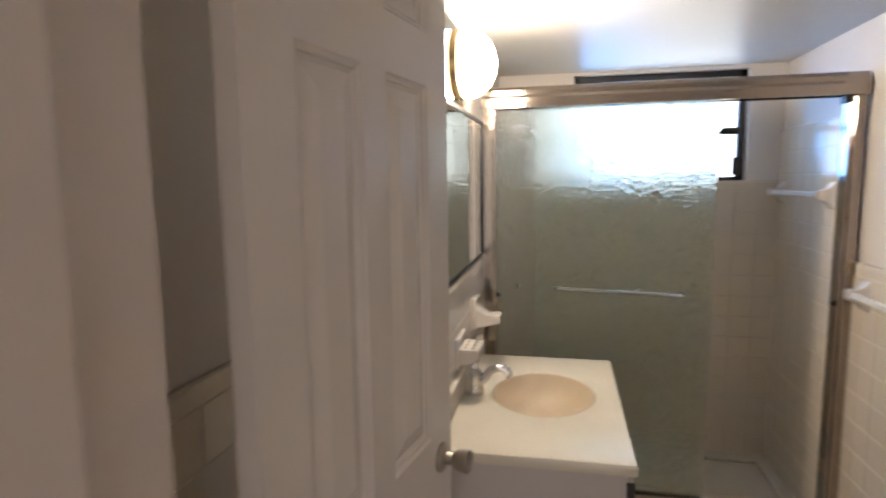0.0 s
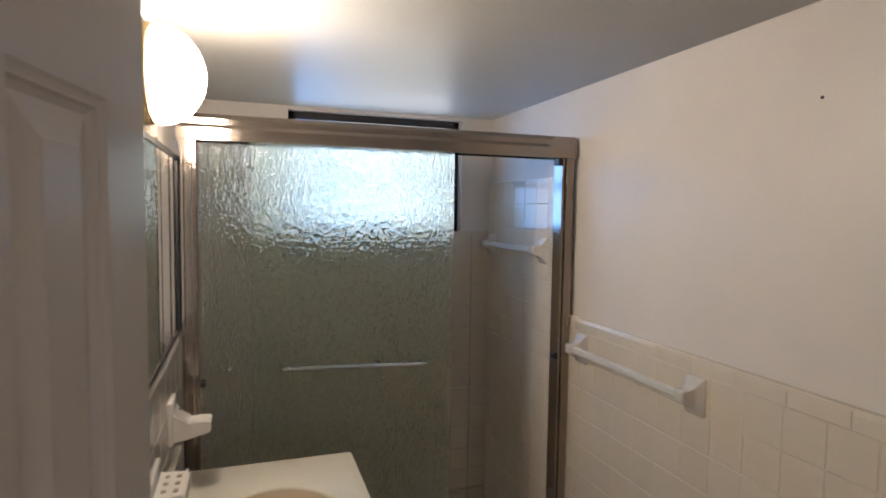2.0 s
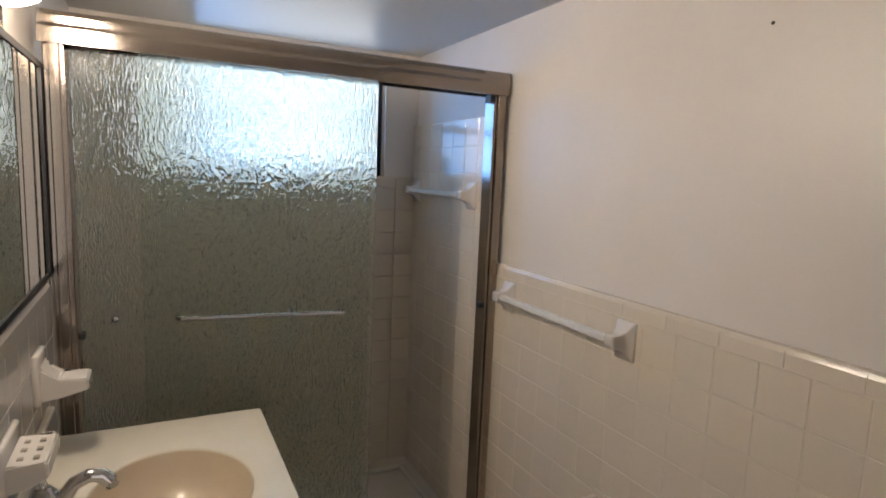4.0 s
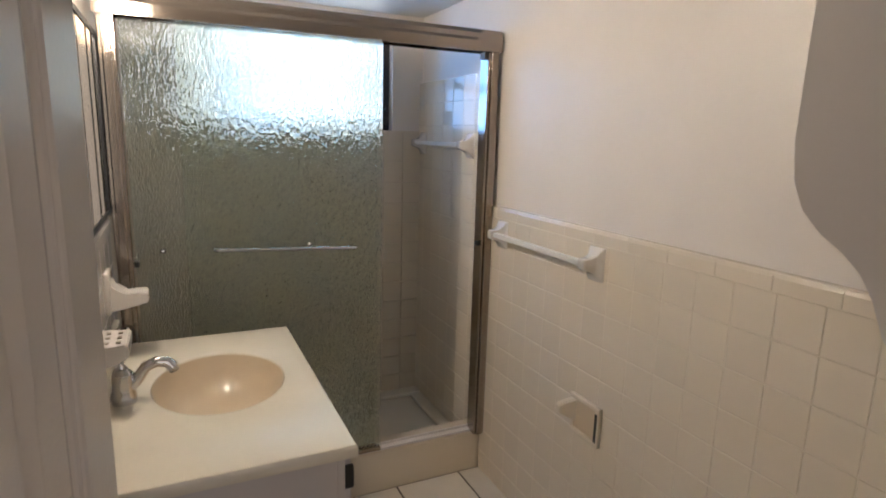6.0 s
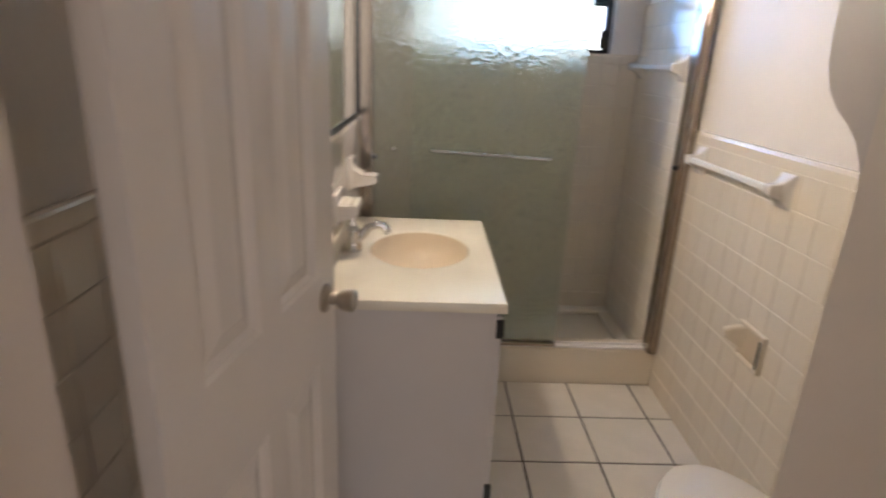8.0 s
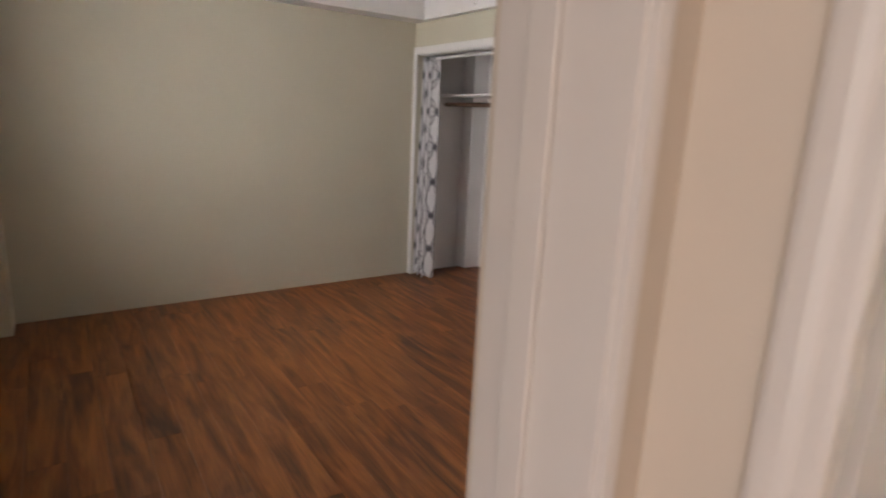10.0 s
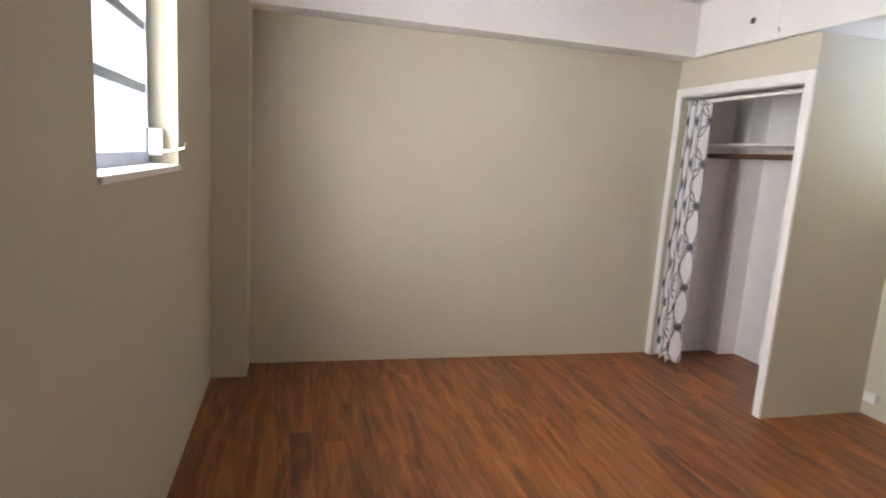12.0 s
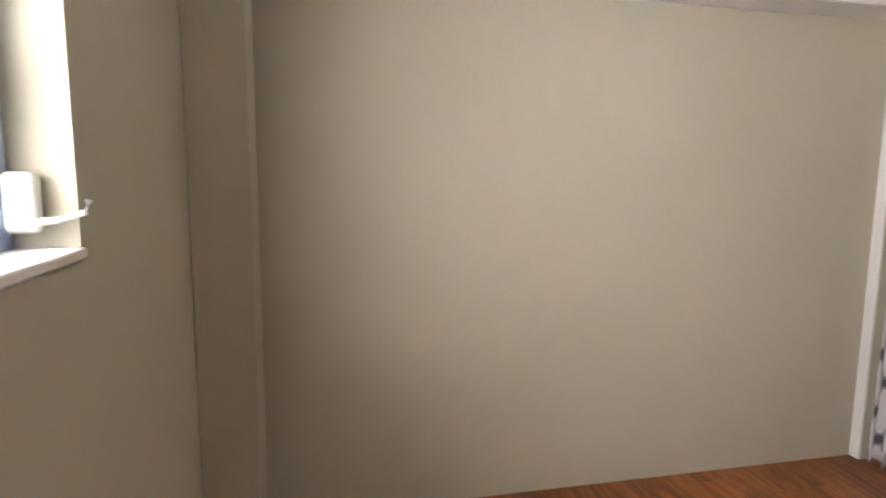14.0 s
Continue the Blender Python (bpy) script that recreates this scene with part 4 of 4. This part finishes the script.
# ---- bedroom things ----
def curtain():
    c = thing("curtain", "white curtain with grey lattice print, drawn aside", "curtain")
    bm = bmesh.new()
    uvl = bm.loops.layers.uv.new("UVMap")
    nu, nv = 90, 40
    x0, x1, yc, zt, zb = -4.675, -4.455, 2.765, 2.00, 0.025
    grid = []
    for j in range(nv + 1):
        v = j / nv
        row = []
        for i in range(nu + 1):
            u = i / nu
            amp = 0.034 + 0.022 * v
            ph = 2 * math.pi * (3.3 * u) + 0.5 * math.sin(2.1 * v + 3 * u)
            spread = 1.0 + 0.10 * v
            x = x0 + (x1 - x0) * (0.5 + (u - 0.5) * spread) + 0.012 * math.sin(2 * ph)
            y = yc + amp * math.sin(ph) + 0.006 * noise.noise((u * 6, v * 9, 0.0))
            z = zt + (zb - zt) * v - (0.012 * math.sin(3 * ph) if j == nv else 0)
            row.append(bm.verts.new((x, y - 0.02 * v, z)))
        grid.append(row)
    for j in range(nv):
        for i in range(nu):
            f = bm.faces.new((grid[j][i], grid[j][i + 1], grid[j + 1][i + 1], grid[j + 1][i]))
            for lp, (a, b) in zip(f.loops, ((i, j), (i + 1, j), (i + 1, j + 1), (i, j + 1))):
                lp[uvl].uv = (a / nu * 0.80, b / nv * 1.98)
    cl = part("cloth", bm, M_curtain, c, smooth=True)
    so = cl.modifiers.new("thickness", 'SOLIDIFY')
    so.thickness = 0.0015
    rod = thing("curtain_rod", "white tension rod across the closet opening", "curtain rod")
    part("tube", tube(bmesh.new(), [(-4.689, 2.765, 1.985), (-3.606, 2.765, 1.985)], 0.013, 14), M_white, rod, smooth=True)
    for i in range(7):
        x = x0 + 0.012 + i * (x1 - x0 - 0.024) / 6
        rg = bmesh.new()
        tube(rg, [(x + 0.002 * math.sin(a), 2.765 + 0.021 * math.cos(a), 1.982 + 0.021 * math.sin(a)) for a in (2 * math.pi * k / 16 for k in range(17))], 0.0028, 6)
        part("grommet", rg, M_black, c, "dark metal grommet", smooth=True)


curtain()
sh = thing("closet_shelf", "white closet shelf on cleats", "shelf")
part("board", boxes(((-4.82, 3.06, 1.685), (-3.617, 3.32, 1.705)), ((-4.65, 3.32, 1.685), (-3.617, 3.49, 1.705)), bevel=0.002), M_white, sh)
part("cleat", boxes(((-4.819, 2.95, 1.63), (-4.80, 3.32, 1.684)), bevel=0.002), M_white, sh)
hr = thing("hanging_rod", "dark brown wooden closet hanging rod", "rod")
part("rod", tube(bmesh.new(), [(-4.80, 3.10, 1.612), (-3.617, 3.10, 1.612)], 0.019, 16), M_rod, hr, smooth=True)


def air_conditioner():
    a = thing("air_conditioner", "beige through-wall air conditioner under the window", "air conditioner")
    x0, x1, z0, z1, y0, y1 = -3.215, -2.56, 0.80, 1.15, 3.335, 3.501
    part("casing", extrude_profile(bmesh.new(), [(y1, z0 + 0.015), (y1, z1), (y0 + 0.10, z1), (y0 + 0.012, z1 - 0.075), (y0, z1 - 0.095), (y0, z0 + 0.01), (y0 + 0.012, z0), (y1, z0)], 0, x0, x1), M_acbody, a)
    part("wall_sleeve", boxes(((x0 - 0.012, y1 - 0.05, z0 - 0.012), (x1 + 0.012, y1 - 0.001, z1 + 0.012)), bevel=0.003), M_acbody, a)
    for i in range(9):
        k = (i + 0.5) / 9
        y, z = y0 + 0.10 - 0.085 * k, z1 - 0.073 * k
        part("louvre", boxes(((x0 + 0.03, y - 0.004, z - 0.001), (x1 - 0.03, y + 0.003, z + 0.007)), bevel=0.001), M_acgrille, a, "dark louvre")
    part("front_seam", boxes(((x0 + 0.002, y0 - 0.001, z1 - 0.112), (x1 - 0.002, y0 + 0.002, z1 - 0.106))), M_acgrille, a)


air_conditioner()
out = thing("outlet", "white surface wall outlet near the floor", "outlet")
part("box", boxes(((-3.52, 3.455, 0.10), (-3.44, 3.501, 0.165)), bevel=0.006, seg=2), M_plastic, out)
part("face", boxes(((-3.505, 3.452, 0.112), (-3.455, 3.456, 0.153)), bevel=0.001), M_white, out)
hk = thing("cable_hole", "dark cable hole in the white soffit", "cable hole")
part("ring", lathe(bmesh.new(), [(0, 0), (0.02, 0), (0.019, 0.006), (0.012, 0.007), (0.0, 0.004)], Matrix.Translation((-4.035, 2.668, 2.437)) @ Matrix.Rotation(radians(90), 4, 'X'), 16), M_black, hk)
pc = thing("pull_cord", "thin white pull cord with an end knob on the soffit", "pull cord")
part("cord", tube(bmesh.new(), [(-3.815, 2.655, 2.35), (-3.815, 2.655, ZC)], 0.0025, 6), M_plastic, pc)
part("end_knob", lathe(bmesh.new(), [(0, 0), (0.010, 0.003), (0.014, 0.014), (0.008, 0.028), (0, 0.032)], Matrix.Translation((-3.815, 2.655, 2.325)), 14), M_plastic, pc, smooth=True)

# ---- pieces: tiles and planks ----
def wall_tiles(host, x, face, y0, y1, z0, z1, step, name="tile", one_mesh=False, skip=None, mat=M_tile):
    """Square glazed tiles on a wall of constant x; face is the side they look to (+1 or -1)."""
    g, t = 0.002, 0.008
    me = mesh_of(name, boxes(((0 if face > 0 else -t, g / 2, g / 2), (t if face > 0 else 0, step - g / 2, step - g / 2)), bevel=0.0016), mat)
    bm = bmesh.new() if one_mesh else None
    z = z1 - step
    while z > z0 - step + 1e-6:
        y = y0
        while y < y1 - 1e-6:
            if not (skip and skip(y + step / 2, z + step / 2)):
                if one_mesh:
                    box(bm, ((x if face > 0 else x - t), y + g / 2, z + g / 2), ((x + t if face > 0 else x), min(y + step, y1) - g / 2, z + step - g / 2), 0.0016)
                else:
                    ob = new(name, me)
                    ob.location = (x, y, z)
                    ob.parent = host
            y += step
        z -= step
    if one_mesh:
        ob = part(name + "s", bm, mat, host)
        ob["kind"] = "stuff"


STEP, ZT = 0.1105, 1.197
gr = structure("tile_bed_east", boxes(((XR - 0.003, YF, 0.0), (XR + 0.0122, 2.60, ZT + 0.045))), M_grout, "cream square wall tiles with a bullnose cap", "tile wall")
wall_tiles(gr, XR + 0.003, -1, 1.754 - 10 * STEP - 0.035, 2.60 - 0.02, 0.0, ZT, STEP, skip=lambda y, z: False)
cap_prof = [(XR + 0.011, 0.0015), (XR - 0.006, 0.0015), (XR - 0.007, 0.034), (XR - 0.003, 0.043), (XR + 0.004, 0.047), (XR + 0.011, 0.048)]
cme = mesh_of("cap_tile", extrude_profile(bmesh.new(), [(a, b) for a, b in cap_prof], 1, 0.0012, 0.1528), M_tile)
y = 1.754 - 8 * 0.154
while y + 0.154 < 2.62:
    if y > YF - 0.05:
        ob = new("cap_tile", cme)
        ob.location, ob.parent = (0, y, ZT), gr
    y += 0.154
# shower tiles run higher
gs = structure("tile_bed_shower", boxes(((XR - 0.003, 2.64, 0.0), (XR + 0.0122, YW + 0.01, 1.80)), ((XL - 0.008, YW + 0.002, 0.0), (XR, YW + 0.0102, WZ0 + 0.01)), ((XL - 0.0082, 2.62, 0.0), (XL + 0.002, YW, 1.80))), M_tile, "cream square shower wall tiles", "tile wall")
wall_tiles(gs, XR + 0.003, -1, 2.645, 3.375, 0.06, 1.80, STEP, "shower_tile")
bmb = bmesh.new()
z = 0.06
while z < WZ0 - 0.02:
    x = XL
    while x < XR - 0.02:
        box(bmb, (x + 0.001, YW - 0.005, z + 0.001), (min(x + STEP, XR - 0.002) - 0.001, YW + 0.004, min(z + STEP, WZ0) - 0.001), 0.0016)
        x += STEP
    z += STEP
part("back_tiles", bmb, M_tile, gs)["kind"] = "stuff"
gw = structure("tile_bed_west", boxes(((XL - 0.0082, 1.50, 0.0), (XL - 0.002, 2.62, ZT + 0.045)), ((-0.509, YF, 0.0), (-0.503, 1.50, ZT + 0.045))), M_grout, "white square wall tiles around the vanity", "tile wall")
wall_tiles(gw, XL - 0.004, 1, 1.50, 2.60, 0.0, ZT, STEP, one_mesh=True, mat=M_ceramic)
wall_tiles(gw, -0.505, 1, YF, 1.50, 0.0, ZT, STEP, "recess_tile", one_mesh=True)
part("recess_cap", boxes(((-0.509, YF, ZT + 0.001), (-0.486, 1.50, ZT + 0.048)), bevel=0.008, seg=2), M_tile, gw)
capw = extrude_profile(bmesh.new(), [(XL - 0.006, 0.0015 + ZT), (XL + 0.010, 0.0015 + ZT), (XL + 0.011, 0.034 + ZT), (XL + 0.006, 0.046 + ZT), (XL - 0.006, 0.048 + ZT)], 1, 1.50, 2.555)
part("cap_strip", capw, M_ceramic, gw)
gf = structure("tile_bed_south", boxes(((0.475, YF - 0.001, 0.0), (XR, YF + 0.010, ZT + 0.04))), M_grout, "cream wall tiles behind the toilet", "tile wall")
bmb = bmesh.new()
z = ZT - STEP
while z > -STEP:
    x = 0.462
    while x < XR - 0.02:
        box(bmb, (x + 0.001, YF + 0.006, max(z, 0) + 0.001), (min(x + STEP, XR - 0.01) - 0.001, YF + 0.020, z + STEP - 0.001), 0.003)
        x += STEP
    z -= STEP
box(bmb, (0.462, YF + 0.004, ZT + 0.001), (XR - 0.01, YF + 0.024, ZT + 0.048), 0.008)
part("tiles", bmb, M_tile, gf)["kind"] = "stuff"

# floor tiles, 12 inch, laid from the far corner
fx0, fy0, ft = 1.080, 2.316, 0.303
fme = {}
floor = bpy.data.objects["floor_bath"]
for i in range(-6, 2):
    for j in range(-6, 2):
        xa, xb = max(fx0 + i * ft, -0.5), min(fx0 + (i + 1) * ft, XR)
        ya, yb = max(fy0 + j * ft, 0.50), min(fy0 + (j + 1) * ft, 2.60)
        if xb - xa < 0.02 or yb - ya < 0.02:
            continue
        key = (round(xb - xa, 3), round(yb - ya, 3))
        if key not in fme:
            fme[key] = mesh_of("floor_tile", boxes(((0.0042, 0.0042, -0.008), (key[0] - 0.0042, key[1] - 0.0042, 0.0)), bevel=0.0015), M_ftile)
        ob = new("floor_tile", fme[key])
        ob.location, ob.parent = (xa, ya, 0), floor

# planks
pf = bpy.data.objects["floor_bedroom"]
rng = random.Random(4)
pw, pl = 0.152, 1.22
pme = {}
y = SY
while y < NY - 0.01:
    w = min(pw, NY - y)
    x = FX - rng.random() * pl
    xe = -0.602 - 0.185 * (y + w)
    while x < xe:
        xa, xb = max(x, FX), min(x + pl, xe)
        if xb - xa > 0.03:
            key = (round(xb - xa, 3), round(w, 3))
            if key not in pme:
                pme[key] = mesh_of("plank", boxes(((0.0004, 0.0004, -0.007), (key[0] - 0.0004, key[1] - 0.0004, 0.0)), bevel=0.0008), M_wood)
            ob = new("plank", pme[key])
            ob.location, ob.parent = (xa, y, 0), pf
        x += pl
    y += pw

# the bedroom stands at an angle to the hall and bathroom
TURN = Matrix.Translation((-0.5, 0, 0)) @ Matrix.Rotation(radians(-10.5), 4, 'Z') @ Matrix.Translation((0.5, 0, 0))
BEDROOM = ("wall_west", "wall_south", "corner_pillar", "wall_north", "ceiling_bedroom", "beam_west", "soffit_north", "wall_closet", "closet_lining",
           "floor_bedroom", "backdrop_south", "backdrop_north", "closet_trim_left", "closet_trim_right", "closet_trim_top", "window_2", "window_3",
           "blind", "curtain", "curtain_rod", "closet_shelf", "hanging_rod", "air_conditioner", "outlet", "cable_hole", "pull_cord",
           "south_window_light", "north_window_light")
for name in BEDROOM:
    ob = bpy.data.objects[name]
    ob.matrix_basis = TURN @ ob.matrix_basis
